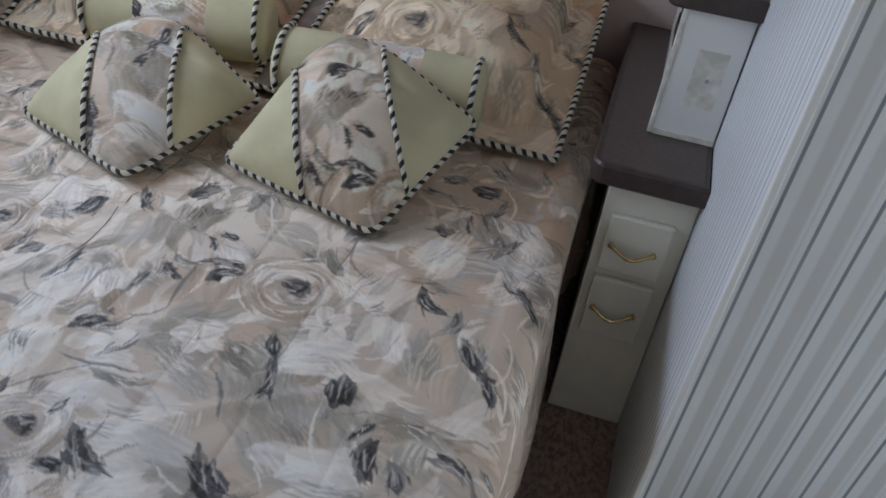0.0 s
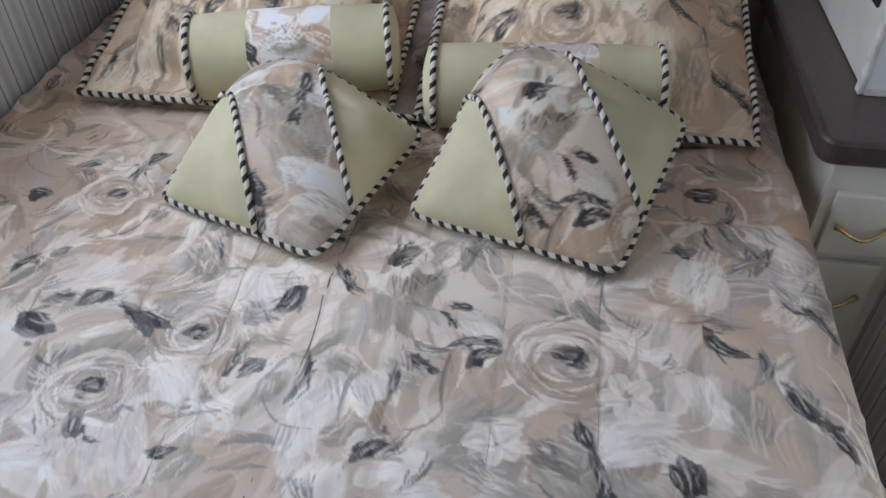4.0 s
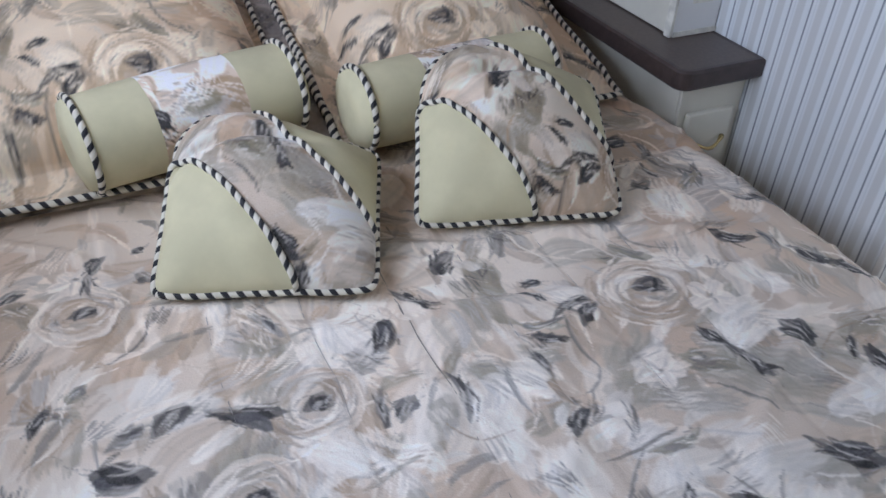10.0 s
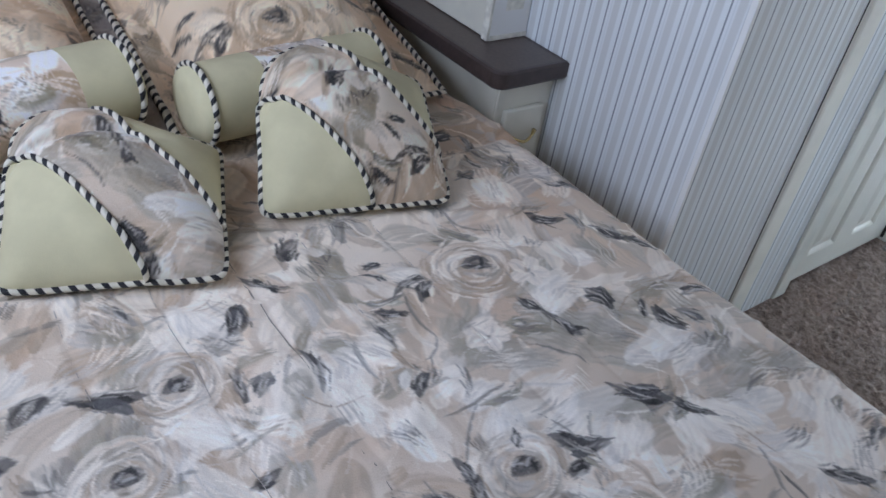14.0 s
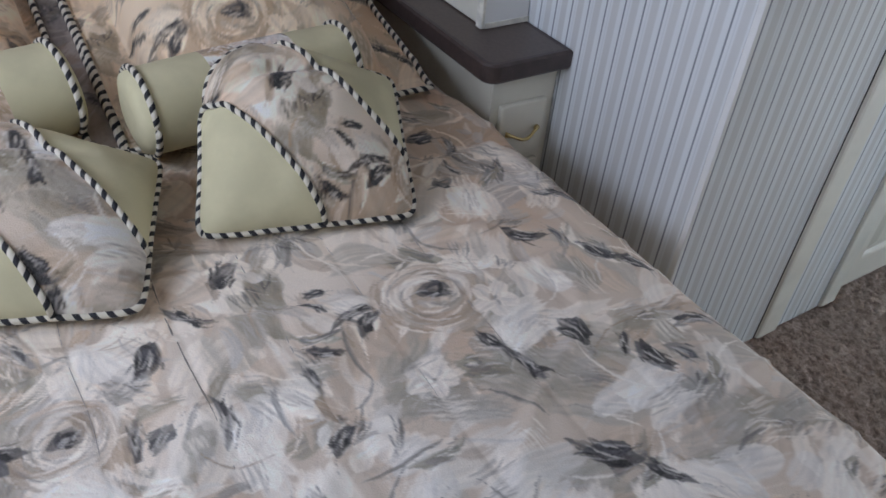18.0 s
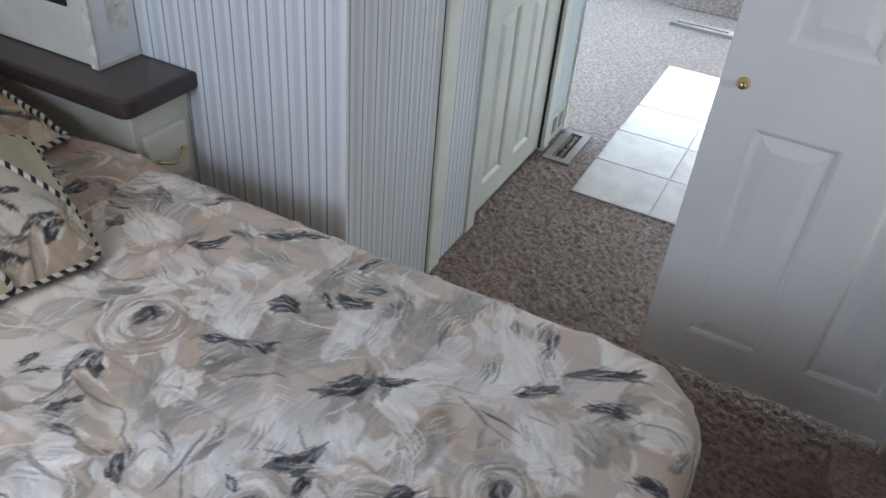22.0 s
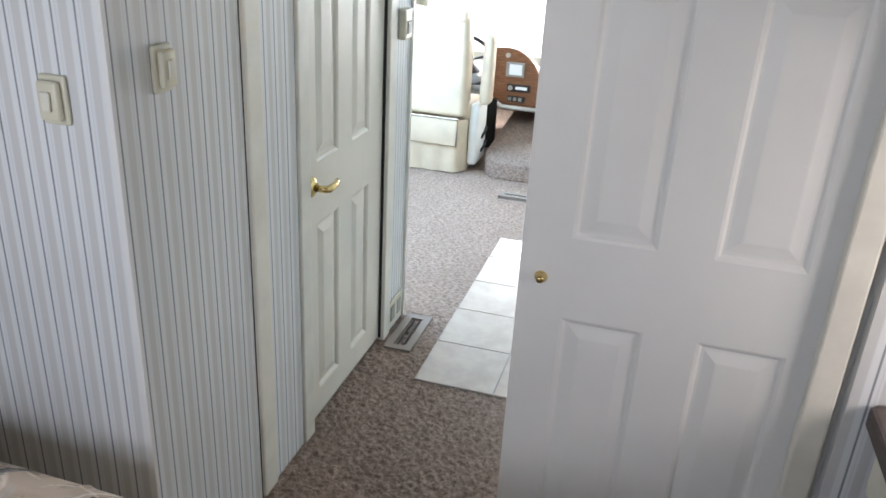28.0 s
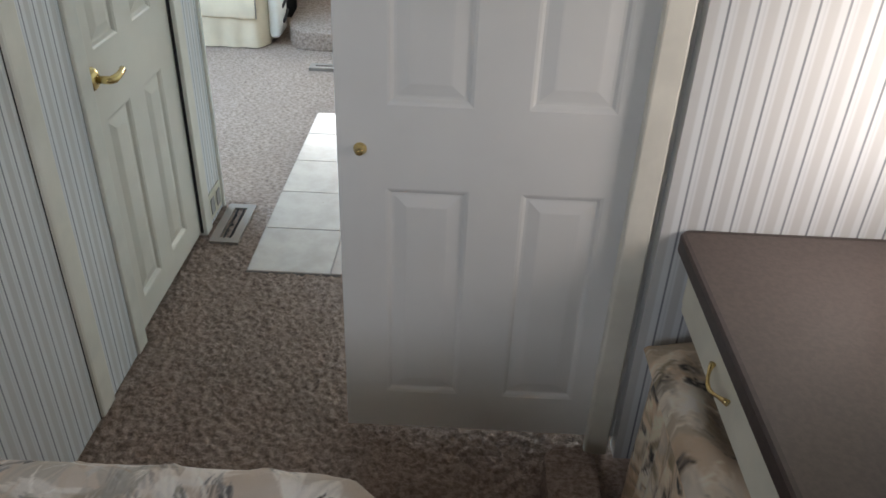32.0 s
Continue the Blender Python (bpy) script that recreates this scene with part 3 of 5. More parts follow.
def prism(outline, h0, h1, plane="xy", bm=None, bevel=0.0):
    """A flat outline of (a, b) pairs drawn out from h0 to h1 along the third axis."""
    bm = bm or bmesh.new()
    put = {"xy": lambda a, b, h: (a, b, h), "xz": lambda a, b, h: (a, h, b), "yz": lambda a, b, h: (h, a, b)}[plane]
    lo = [bm.verts.new(put(a, b, h0)) for a, b in outline]
    hi = [bm.verts.new(put(a, b, h1)) for a, b in outline]
    n = len(outline)
    bm.faces.new(lo)
    bm.faces.new(hi)
    for i in range(n):
        bm.faces.new((lo[i], lo[(i + 1) % n], hi[(i + 1) % n], hi[i]))
    if bevel:
        ed = [e for e in bm.edges if len(e.link_faces) == 2 and any(len(f.verts) == n for f in e.link_faces)]
        bmesh.ops.bevel(bm, geom=ed, offset=bevel, segments=3, affect="EDGES", profile=0.5)
    return bm


def rounded(x0, x1, y0, y1, r, corners=(1, 1, 1, 1), seg=6):
    """Outline of a rectangle whose flagged corners (from x0 y0, anticlockwise) are rounded."""
    out = []
    for (cx, cy, a0), on in zip(((x0 + r, y0 + r, 180), (x1 - r, y0 + r, 270), (x1 - r, y1 - r, 0), (x0 + r, y1 - r, 90)), corners):
        if on:
            out += [(cx + r * math.cos(radians(a0 + 90 * k / seg)), cy + r * math.sin(radians(a0 + 90 * k / seg))) for k in range(seg + 1)]
        else:
            out.append((cx + (r if cx > (x0 + x1) / 2 else -r), cy + (r if cy > (y0 + y1) / 2 else -r)))
    return out


# ---- the shell ----
WX, YC, XS = -0.745, -0.02, -0.33     # side wall of the bedroom, passage wall, plane of the sliding door
XL, YH, YD = -2.43, 1.08, -1.90       # far side wall, wall at the bed head, wall behind the desk
ZC, ZL = 1.95, 1.828                   # ceilings of bedroom and lounge


def wall(name, bm, mat, label):
    return solid(name, bm, mat, label, "wall", kind="structure")


solid("floor", box(XL - 0.1, 5.2, -2.1, 1.3, -0.06, -0.012), carpet, "beige-brown cut pile carpet over the whole floor", "floor", kind="structure")
def pile():
    """The carpet's uneven tufts where the camera comes near."""
    bm = bmesh.new()
    nx, ny, x0, y0, st_ = 300, 215, -0.99, -1.30, 0.0062
    g = []
    for i in range(nx + 1):
        col = []
        for j in range(ny + 1):
            x, y = x0 + st_ * i, y0 + st_ * j
            h = noise.noise((x * 46, y * 62, 0)) * 0.0085 + noise.noise((x * 105, y * 120, 5)) * 0.0085
            col.append(bm.verts.new((x + noise.noise((x * 90, y * 90, 7)) * 0.002, y, -0.005 + h)))
        g.append(col)
    for i in range(nx):
        for j in range(ny):
            bm.faces.new((g[i][j], g[i + 1][j], g[i + 1][j + 1], g[i][j + 1]))
    return bm


solid("carpet_pile", pile(), carpet, "deep cut pile of the beige carpet by the doorway", "carpet", kind="stuff", smooth=True)
wall("wall_side", box(WX, WX + 0.06, YC + 0.0125, YH, 0, ZC), paper_x, "striped wallpaper wall beside the bedside cabinet")
wall("wall_passage", box(WX + 0.0005, -0.326, YC, YC + 0.012, 0, ZC, bm=box(WX + 0.0605, -0.326, YC + 0.0121, YC + 0.06, 0, ZC)), paper_y, "striped wallpaper wall leading to the doorway")
wall("wall_passage_inner", box(-0.251, -0.072, YC, YC + 0.06, 0, ZL - 0.002), paper_y, "narrow striped wall between door jamb and bathroom door")
wall("wall_passage_over_door", box(-0.072, 0.655, YC, YC + 0.06, 1.792, ZL - 0.002), paper_y, "striped wall over the bathroom door")
wall("wall_passage_end", box(0.655, 0.81, YC, YC + 0.06, 0, ZL - 0.002), paper_y, "striped end of the passage wall past the bathroom door")
wall("wall_passage_return", box(0.75, 0.81, YC + 0.06, 1.2, 0, ZL - 0.002), cream_paint, "cream wall returning behind the passage")
wf = bmesh.new()
for y0, y1, z0, z1 in ((-2.0, YH, 0, 1.06), (-2.0, YH, 1.66, ZC), (-2.0, -0.55, 1.06, 1.66), (0.65, YH, 1.06, 1.66)):
    box(XL - 0.06, XL, y0, y1, z0, z1, bm=wf)
wall("wall_left", wf, paper_x, "striped wallpaper wall along the bed with a window")
wall("wall_head", box(XL - 0.06, 0.85, YH, YH + 0.06, 0, ZC), mauve, "mauve wall at the head of the bed")
wall("wall_slide_end", box(-0.37, -0.32, YD, -1.335, 0, ZC), paper_end, "striped wallpaper wall at the end of the desk")
# wall behind the desk, with its window opening
wb = bmesh.new()
for x0, x1, z0, z1 in ((XL, -0.32, 0, 0.84), (XL, -0.32, 1.28, ZC), (XL, -1.02, 0.84, 1.28), (-0.42, -0.32, 0.84, 1.28)):
    box(x0, x1, YD - 0.06, YD, z0, z1, bm=wb)
wall("wall_desk", wb, paper_y, "striped wallpaper wall behind the desk with a window")
wall("ceiling", box(XL - 0.06, -0.278, -2.0, YH + 0.06, ZC, ZC + 0.05), low_bounce_ceiling, "unseen bedroom ceiling, dark beige to bounce less light")
wall("ceiling_lounge", box(-0.275, 5.0, -2.0, 1.3, ZL, ZL + 0.05), ceiling_mat, "white ceiling of passage and lounge")
# lounge shell
ws_ = bmesh.new()
for x0, x1, z0, z1 in ((0.85, 4.66, 0, 0.8), (0.85, 4.66, 1.5, 1.9), (0.85, 1.2, 0.8, 1.5), (2.8, 3.5, 0.8, 1.5), (4.56, 4.66, 0.8, 1.5)):
    box(x0, x1, 1.14, 1.2, z0, z1, bm=ws_)
wall("wall_lounge_side", ws_, cream_paint, "cream side wall of the lounge with an added window opening")
wall("wall_lounge_entry", box(-0.3, 5.0, -2.0, -1.94, 0, 1.9), cream_paint, "cream lounge wall on the entry side")
wall("wall_front", box(4.6, 4.66, -2.0, 1.2, 0, 0.45), cream_paint, "cream front wall under the windscreen")

# doorway: header, jamb, post
solid("door_header", box(XS - 0.045, XS + 0.05, -1.335, YC + 0.03, 1.7905, 1.945, 0.004), trim_paint, "cream painted header board over the doorway", "door header", kind="structure")
solid("door_jamb", box(-0.326, -0.251, YC - 0.011, YC + 0.06, 0, 1.7902, 0.008), trim_paint, "cream painted door jamb beside the doorway", "door jamb", kind="structure")

# dark strip on the wall face that draws the jamb's shadow line
solid("jamb_shadow_line", box(-0.3280, -0.3262, YC - 0.002, YC - 0.0004, 0, 1.790), dark_void, "dark strip painted as a shadow line beside the door jamb", "trim", kind="structure")
solid("door_track", box(XS + 0.001, XS + 0.048, -1.335, -0.672, 1.7850, 1.7900), dark_void, "dark sliding track over the sliding door", "door track", kind="structure")


def panel_door(name, label, w, h, rects, mat, thick=0.034, deep=1.0):
    """A six panel door in its own frame: x across, z up, front at y = 0 facing -y."""
    d = thing(name, label, "door", kind="structure")
    core = box(0, w, 0.010, thick, 0, h)
    xs = sorted({0, w, *[r[0] for r in rects], *[r[1] for r in rects]})
    zs = sorted({0, h, *[r[2] for r in rects], *[r[3] for r in rects]})
    bm = bmesh.new()
    vs = {}
    for i, x in enumerate(xs):
        for j, z in enumerate(zs):
            vs[i, j] = bm.verts.new((x, 0, z))
    holes = []
    for i in range(len(xs) - 1):
        for j in range(len(zs) - 1):
            cx, cz = (xs[i] + xs[i + 1]) / 2, (zs[j] + zs[j + 1]) / 2
            f = bm.faces.new((vs[i, j], vs[i + 1, j], vs[i + 1, j + 1], vs[i, j + 1]))
            if any(r[0] < cx < r[1] and r[2] < cz < r[3] for r in rects):
                holes.append(f)
    bmesh.ops.delete(bm, geom=holes, context="FACES")
    g = bmesh.ops.extrude_face_region(bm, geom=bm.faces[:])
    bmesh.ops.translate(bm, vec=(0, thick, 0), verts=[v for v in g["geom"] if isinstance(v, bmesh.types.BMVert)])
    leaf = part("door_leaf", bm, mat, d)
    for x0, x1, z0, z1 in rects:
        pb = bmesh.new()
        steps = ((0.0, 0.0005), (0.006, 0.003 * deep), (0.012, 0.0095 * deep), (0.018, 0.0092 * deep), (0.043, 0.0022 * deep), (0.047, 0.0018 * deep))
        rings = []
        for ins, dep in steps:
            rings.append([pb.verts.new(c) for c in ((x0 + ins, dep, z0 + ins), (x1 - ins, dep, z0 + ins), (x1 - ins, dep, z1 - ins), (x0 + ins, dep, z1 - ins))])
        for A, B in zip(rings, rings[1:]):
            for k in range(4):
                pb.faces.new((A[k], A[(k + 1) % 4], B[(k + 1) % 4], B[k]))
        pb.faces.new(rings[-1])
        q = [pb.verts.new(c) for c in ((x0, thick - 0.004, z0), (x1, thick - 0.004, z0), (x1, thick - 0.004, z1), (x0, thick - 0.004, z1))]
        pb.faces.new(q)
        part("panel", pb, mat, d)
    return d


# sliding door across the doorway, half open
W = 0.72
R = [(0.098, 0.272, 0.116, 0.678), (0.381, 0.553, 0.116, 0.678), (0.102, 0.272, 0.862, 1.375), (0.381, 0.553, 0.862, 1.375), (0.100, 0.275, 1.502, 1.686), (0.377, 0.555, 1.502, 1.686)]
slider = panel_door("door_sliding", "white six-panel sliding door standing half open", W, 1.748, R, door_paint, deep=0.8)
slider.matrix_basis = pose(XS * S, -0.663 * S, 0.035 * S, 0, 0, -90)
kb = lathe([(0.0, 0.020), (0.007, 0.019), (0.0095, 0.014), (0.0085, 0.009), (0.012, 0.004), (0.014, 0.001), (0.014, 0.0)], 20, m=Matrix.Translation((0.047, 0, 0.765)) @ Matrix.Rotation(radians(90), 4, "X"))
part("knob", kb, brass, slider, "small round brass finger knob", True)

# bathroom door in the passage, shut
door2 = panel_door("door_bathroom", "cream-white six-panel bathroom door, shut", 0.590, 1.748,
                   [(0.078, 0.228, 0.088, 0.648), (0.330, 0.470, 0.088, 0.648), (0.078, 0.228, 0.828, 1.386), (0.330, 0.470, 0.828, 1.386), (0.078, 0.228, 1.486, 1.680), (0.330, 0.470, 1.486, 1.680)], cream_door_paint)
door2.matrix_basis = pose(-0.007 * S, (YC + 0.014) * S, 0.014 * S)


def lever(parent, x, z, y=0.0):
    rose = part("handle_rose", lathe([(0, 0.016), (0.018, 0.014), (0.026, 0.008), (0.030, 0.002), (0.030, 0)], 28, m=Matrix.Translation((x, y, z)) @ Matrix.Rotation(radians(90), 4, "X")), brass, parent, "round polished brass rose", True)
    pts = [(x, y - 0.012, z), (x, y - 0.045, z), (x + 0.010, y - 0.052, z), (x + 0.035, y - 0.053, z + 0.001), (x + 0.068, y - 0.050, z + 0.003), (x + 0.080, y - 0.044, z + 0.003)]
    part("lever", tube(pts, [0.010, 0.010, 0.011, 0.009, 0.008, 0.007], 12), brass, parent, "curved polished brass lever", True)


lever(door2, 0.040, 0.768)
casing = thing("door_casing", "cream painted casing round the bathroom door", "door casing", kind="structure")
part("casing_side", box(-0.072, -0.010, YC - 0.009, YC + 0.05, 0, 1.79, 0.005), trim_paint, casing)
part("casing_side", box(0.5882, 0.652, YC - 0.009, YC + 0.05, 0, 1.79, 0.005), trim_paint, casing)
part("casing_head", box(-0.010, 0.588, YC - 0.009, YC + 0.05, 1.7665, 1.79, 0.005), trim_paint, casing)
# dark strips paint the shade of the door gap; no seal here
part("gap_shade", box(0.5835, 0.588, YC + 0.004, YC + 0.013, 0.014, 1.766), dark_void, casing, "dark strip painted as the shaded gap along the door edge")
part("gap_shade", box(-0.0098, 0.5833, YC - 0.002, YC + 0.012, 1.763, 1.7662), dark_void, casing, "dark strip painted as the shaded gap along the door edge")
# near-black backing sheet, shade painted behind the door
wall("door_gap_backing", box(-0.010, 0.594, YC + 0.049, YC + 0.06, 0.0, 1.770), dark_void, "near-black sheet standing in for shade behind the bathroom door")
solid("wall_corner_trim", box(WX - 0.004, WX + 0.006, YC - 0.004, YC + 0.010, 0, ZC - 0.01, 0.002), door_paint, "slim white corner strip on the striped wall", "trim", kind="structure")
solid("passage_end_trim", box(0.806, 0.823, YC - 0.01, YC + 0.05, 0, ZL - 0.002, 0.004), trim_paint, "cream strip at the end of the passage wall", "trim", kind="structure")

# slide-out surround: post, bracket block, beam
post = thing("slide_post", "cream painted post at the slide-out edge", "post", kind="structure")
part("post_body", box(XS - 0.034, XS - 0.004, -1.318, -1.262, 0, 1.612, 0.005), trim_paint, post)
blk = part("corner_block", box(XS - 0.044, XS - 0.004, -1.305, -1.246, 1.612, 1.752, 0.005), trim_paint, post, "cream corner block with four screws")
for dy in (-0.012, 0.012):
    for dz in (1.66, 1.71):
        part("screw", cyl((XS - 0.0445, -1.276 + dy, dz), 0.004, 0.003, "x", 12), steel, blk)
beam = thing("slide_beam", "cream painted fascia beam over the desk recess", "beam", kind="structure")
part("beam_body", box(XL, XS - 0.046, -1.336, -1.3065, 1.640, 1.776, 0.005), trim_paint, beam)
part("beam_rail", box(XL, XS - 0.046, -1.306, -1.3025, 1.708, 1.776, 0.0015), trim_paint, beam)
wall("beam_top_wall", box(XL, XS - 0.05, -1.35, -1.33, 1.7765, ZC), paper_y, "striped wallpaper above the slide-out beam")

# ---- floor pieces ----
def floor_vent(name, x0, x1, y0, y1, slats, along_x, label):
    v = thing(name, label, "floor vent", at=((x0 + x1) / 2, (y0 + y1) / 2, 0))
    hx, hy = (x1 - x0) / 2, (y1 - y0) / 2
    fb = bmesh.new()
    e = 0.029
    for a in (box(-hx, hx, -hy, -hy + e, -0.012, 0.006, bm=fb), box(-hx, hx, hy - e, hy, -0.012, 0.006, bm=fb), box(-hx, -hx + e, -hy + e, hy - e, -0.012, 0.006, bm=fb), box(hx - e, hx, -hy + e, hy - e, -0.012, 0.006, bm=fb)):
        pass
    part("frame", fb, vent_metal, v)
    part("duct", box(-hx + e, hx - e, -hy + e, hy - e, -0.012, -0.008), dark_void, v)
    for k in range(slats):
        t = -1 + 2 * (k + 0.5) / slats
        if along_x:
            part("slat", box(-hx + e, hx - e, t * (hy - e) - 0.003, t * (hy - e) + 0.003, -0.010, 0.000), dark_void, v)
        else:
            part("slat", box(t * (hx - e) - 0.003, t * (hx - e) + 0.003, -hy + e, hy - e, -0.010, 0.000), dark_void, v)
    return v


floor_vent("floor_vent", 0.545, 0.822, -0.148, -0.044, 2, True, "taupe metal floor vent in the passage carpet")
floor_vent("floor_vent", 2.39, 2.47, -0.40, -0.06, 4, False, "taupe metal floor vent in the lounge carpet")

tiles = thing("tile_inset", "pale stone floor tiles inset in the carpet by the entry", "tiles", at=(0.381, -0.218, 0))
part("grout_bed", box(0, 1.385, -0.81, 0, -0.012, 0.0005), grout, tiles)
tx = [0.0, 0.284, 0.568, 0.852, 1.136, 1.385]
ty = [0.0, -0.284, -0.568, -0.81]
tile_mesh = {}
for i in range(5):
    for j in range(3):
        w, d = tx[i + 1] - tx[i] - 0.004, ty[j] - ty[j + 1] - 0.004
        key = (round(w, 3), round(d, 3))
        if key not in tile_mesh:
            tile_mesh[key] = finish(box(0, w, -d, 0, -0.006, 0.003, 0.0015), "tile", tile_mat)
        t_ob = new("tile", tile_mesh[key])
        t_ob.parent = tiles
        t_ob.location = ((tx[i] + 0.002) * S, (ty[j] - 0.002) * S, 0)

# ---- bed ----
BZ = 0.58
BX0, BX1, BY0, BY1 = -2.415, -0.952, -0.865, 1.04
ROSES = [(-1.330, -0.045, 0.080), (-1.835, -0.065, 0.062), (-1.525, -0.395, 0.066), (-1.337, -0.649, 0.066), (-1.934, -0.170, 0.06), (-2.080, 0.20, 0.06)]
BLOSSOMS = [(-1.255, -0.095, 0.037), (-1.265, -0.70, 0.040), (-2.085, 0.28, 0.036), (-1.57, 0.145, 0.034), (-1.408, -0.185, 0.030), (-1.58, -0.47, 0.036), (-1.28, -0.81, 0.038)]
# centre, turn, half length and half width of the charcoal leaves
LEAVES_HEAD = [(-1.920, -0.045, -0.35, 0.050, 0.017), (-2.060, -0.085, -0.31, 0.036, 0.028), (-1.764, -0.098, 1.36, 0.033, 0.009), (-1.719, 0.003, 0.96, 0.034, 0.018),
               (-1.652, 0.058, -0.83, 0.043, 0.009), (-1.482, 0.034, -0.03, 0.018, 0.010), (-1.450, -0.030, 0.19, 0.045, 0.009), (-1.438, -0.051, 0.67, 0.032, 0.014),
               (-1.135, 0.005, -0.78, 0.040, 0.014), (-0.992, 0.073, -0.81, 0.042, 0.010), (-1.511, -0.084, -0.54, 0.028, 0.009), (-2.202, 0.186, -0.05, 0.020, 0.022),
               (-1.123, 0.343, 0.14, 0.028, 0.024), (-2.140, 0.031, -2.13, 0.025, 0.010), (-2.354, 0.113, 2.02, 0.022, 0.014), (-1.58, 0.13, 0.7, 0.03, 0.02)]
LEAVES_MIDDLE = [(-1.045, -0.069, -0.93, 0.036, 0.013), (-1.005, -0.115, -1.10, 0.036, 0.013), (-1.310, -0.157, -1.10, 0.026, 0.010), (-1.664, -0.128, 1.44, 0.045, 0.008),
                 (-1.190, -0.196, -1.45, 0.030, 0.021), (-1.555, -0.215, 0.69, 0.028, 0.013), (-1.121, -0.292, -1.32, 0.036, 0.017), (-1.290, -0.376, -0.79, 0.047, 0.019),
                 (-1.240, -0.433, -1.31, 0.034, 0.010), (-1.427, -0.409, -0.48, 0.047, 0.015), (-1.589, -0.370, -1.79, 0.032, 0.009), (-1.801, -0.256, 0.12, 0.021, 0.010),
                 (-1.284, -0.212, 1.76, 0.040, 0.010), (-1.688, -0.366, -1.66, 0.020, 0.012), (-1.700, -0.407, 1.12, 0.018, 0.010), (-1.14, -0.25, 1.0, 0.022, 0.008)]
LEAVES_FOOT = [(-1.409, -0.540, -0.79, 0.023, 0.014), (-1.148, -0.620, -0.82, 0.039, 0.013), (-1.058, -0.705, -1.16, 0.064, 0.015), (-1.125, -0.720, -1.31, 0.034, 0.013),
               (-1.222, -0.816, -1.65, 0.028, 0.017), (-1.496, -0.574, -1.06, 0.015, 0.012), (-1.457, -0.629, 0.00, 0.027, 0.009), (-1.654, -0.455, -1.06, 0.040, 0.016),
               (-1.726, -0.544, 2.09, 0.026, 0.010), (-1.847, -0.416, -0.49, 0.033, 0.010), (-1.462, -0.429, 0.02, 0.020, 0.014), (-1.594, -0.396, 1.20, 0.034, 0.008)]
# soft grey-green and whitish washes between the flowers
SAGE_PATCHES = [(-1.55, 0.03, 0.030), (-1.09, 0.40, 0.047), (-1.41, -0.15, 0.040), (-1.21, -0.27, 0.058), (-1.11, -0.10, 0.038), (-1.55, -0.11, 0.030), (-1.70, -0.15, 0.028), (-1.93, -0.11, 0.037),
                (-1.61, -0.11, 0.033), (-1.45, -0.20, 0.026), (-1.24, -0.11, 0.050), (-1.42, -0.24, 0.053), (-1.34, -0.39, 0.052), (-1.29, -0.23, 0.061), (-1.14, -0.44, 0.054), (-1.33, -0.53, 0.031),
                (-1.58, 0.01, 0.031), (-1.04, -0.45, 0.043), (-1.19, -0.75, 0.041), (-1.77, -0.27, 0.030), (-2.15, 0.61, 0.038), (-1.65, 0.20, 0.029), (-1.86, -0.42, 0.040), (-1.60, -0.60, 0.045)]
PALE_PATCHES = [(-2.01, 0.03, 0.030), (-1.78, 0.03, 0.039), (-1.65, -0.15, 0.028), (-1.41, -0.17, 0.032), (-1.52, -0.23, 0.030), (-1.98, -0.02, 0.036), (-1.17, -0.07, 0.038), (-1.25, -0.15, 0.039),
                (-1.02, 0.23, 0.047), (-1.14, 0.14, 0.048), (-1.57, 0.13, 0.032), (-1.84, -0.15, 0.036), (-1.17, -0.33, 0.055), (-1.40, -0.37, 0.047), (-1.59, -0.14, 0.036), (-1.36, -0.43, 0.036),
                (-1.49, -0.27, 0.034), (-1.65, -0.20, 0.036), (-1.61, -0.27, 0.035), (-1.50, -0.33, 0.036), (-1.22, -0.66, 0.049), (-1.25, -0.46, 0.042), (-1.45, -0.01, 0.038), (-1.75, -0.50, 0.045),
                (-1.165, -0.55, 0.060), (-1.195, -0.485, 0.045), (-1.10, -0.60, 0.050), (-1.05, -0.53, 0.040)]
on_sheet = lambda x, y: (x - BX0, BY1 - y)
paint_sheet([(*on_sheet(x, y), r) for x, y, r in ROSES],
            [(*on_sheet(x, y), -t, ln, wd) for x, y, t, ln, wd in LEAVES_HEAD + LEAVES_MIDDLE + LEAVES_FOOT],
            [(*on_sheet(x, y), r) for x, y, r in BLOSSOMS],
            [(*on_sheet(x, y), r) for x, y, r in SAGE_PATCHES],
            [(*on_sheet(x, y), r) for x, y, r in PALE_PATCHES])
print_cloth = cloth_material("floral_print_cloth")

bed = thing("bed", "bed base with mattress under the bedspread", "bed", at=(0, 0, 0))
part("bed_base", box(BX0 + 0.06, BX1 - 0.10, BY0 + 0.10, BY1, -0.01, 0.30, 0.01), dark_void, bed, "dark bed base")
part("mattress", box(BX0 + 0.02, BX1 - 0.04, BY0 + 0.04, BY1, 0.305, BZ - 0.02, 0.05, 4), white_cloth, bed, "white mattress")


def relief(x, y):
    """Height of the cloth over the mattress plane: waves, creases and quilting dents."""
    n1 = noise.noise((x * 3.1, y * 3.1, 0.3)) * 0.007 + noise.noise((x * 9, y * 7, 1.7)) * 0.003
    ridge = abs(noise.noise((x * 2.2 + y * 1.4, y * 4.5 - x * 0.8, 4.2)))
    ridge2 = abs(noise.noise((x * 1.3 - y * 0.6, y * 6.0 + x * 2.1, 9.1)))
    q = abs(((x + 1.672) / 0.128) % 1.0 - 0.5)
    dent = -0.003 * max(0, (q - 0.40) / 0.10)
    return n1 + max(0, 0.11 - ridge) * 0.075 + max(0, 0.055 - ridge2) * 0.11 + dent


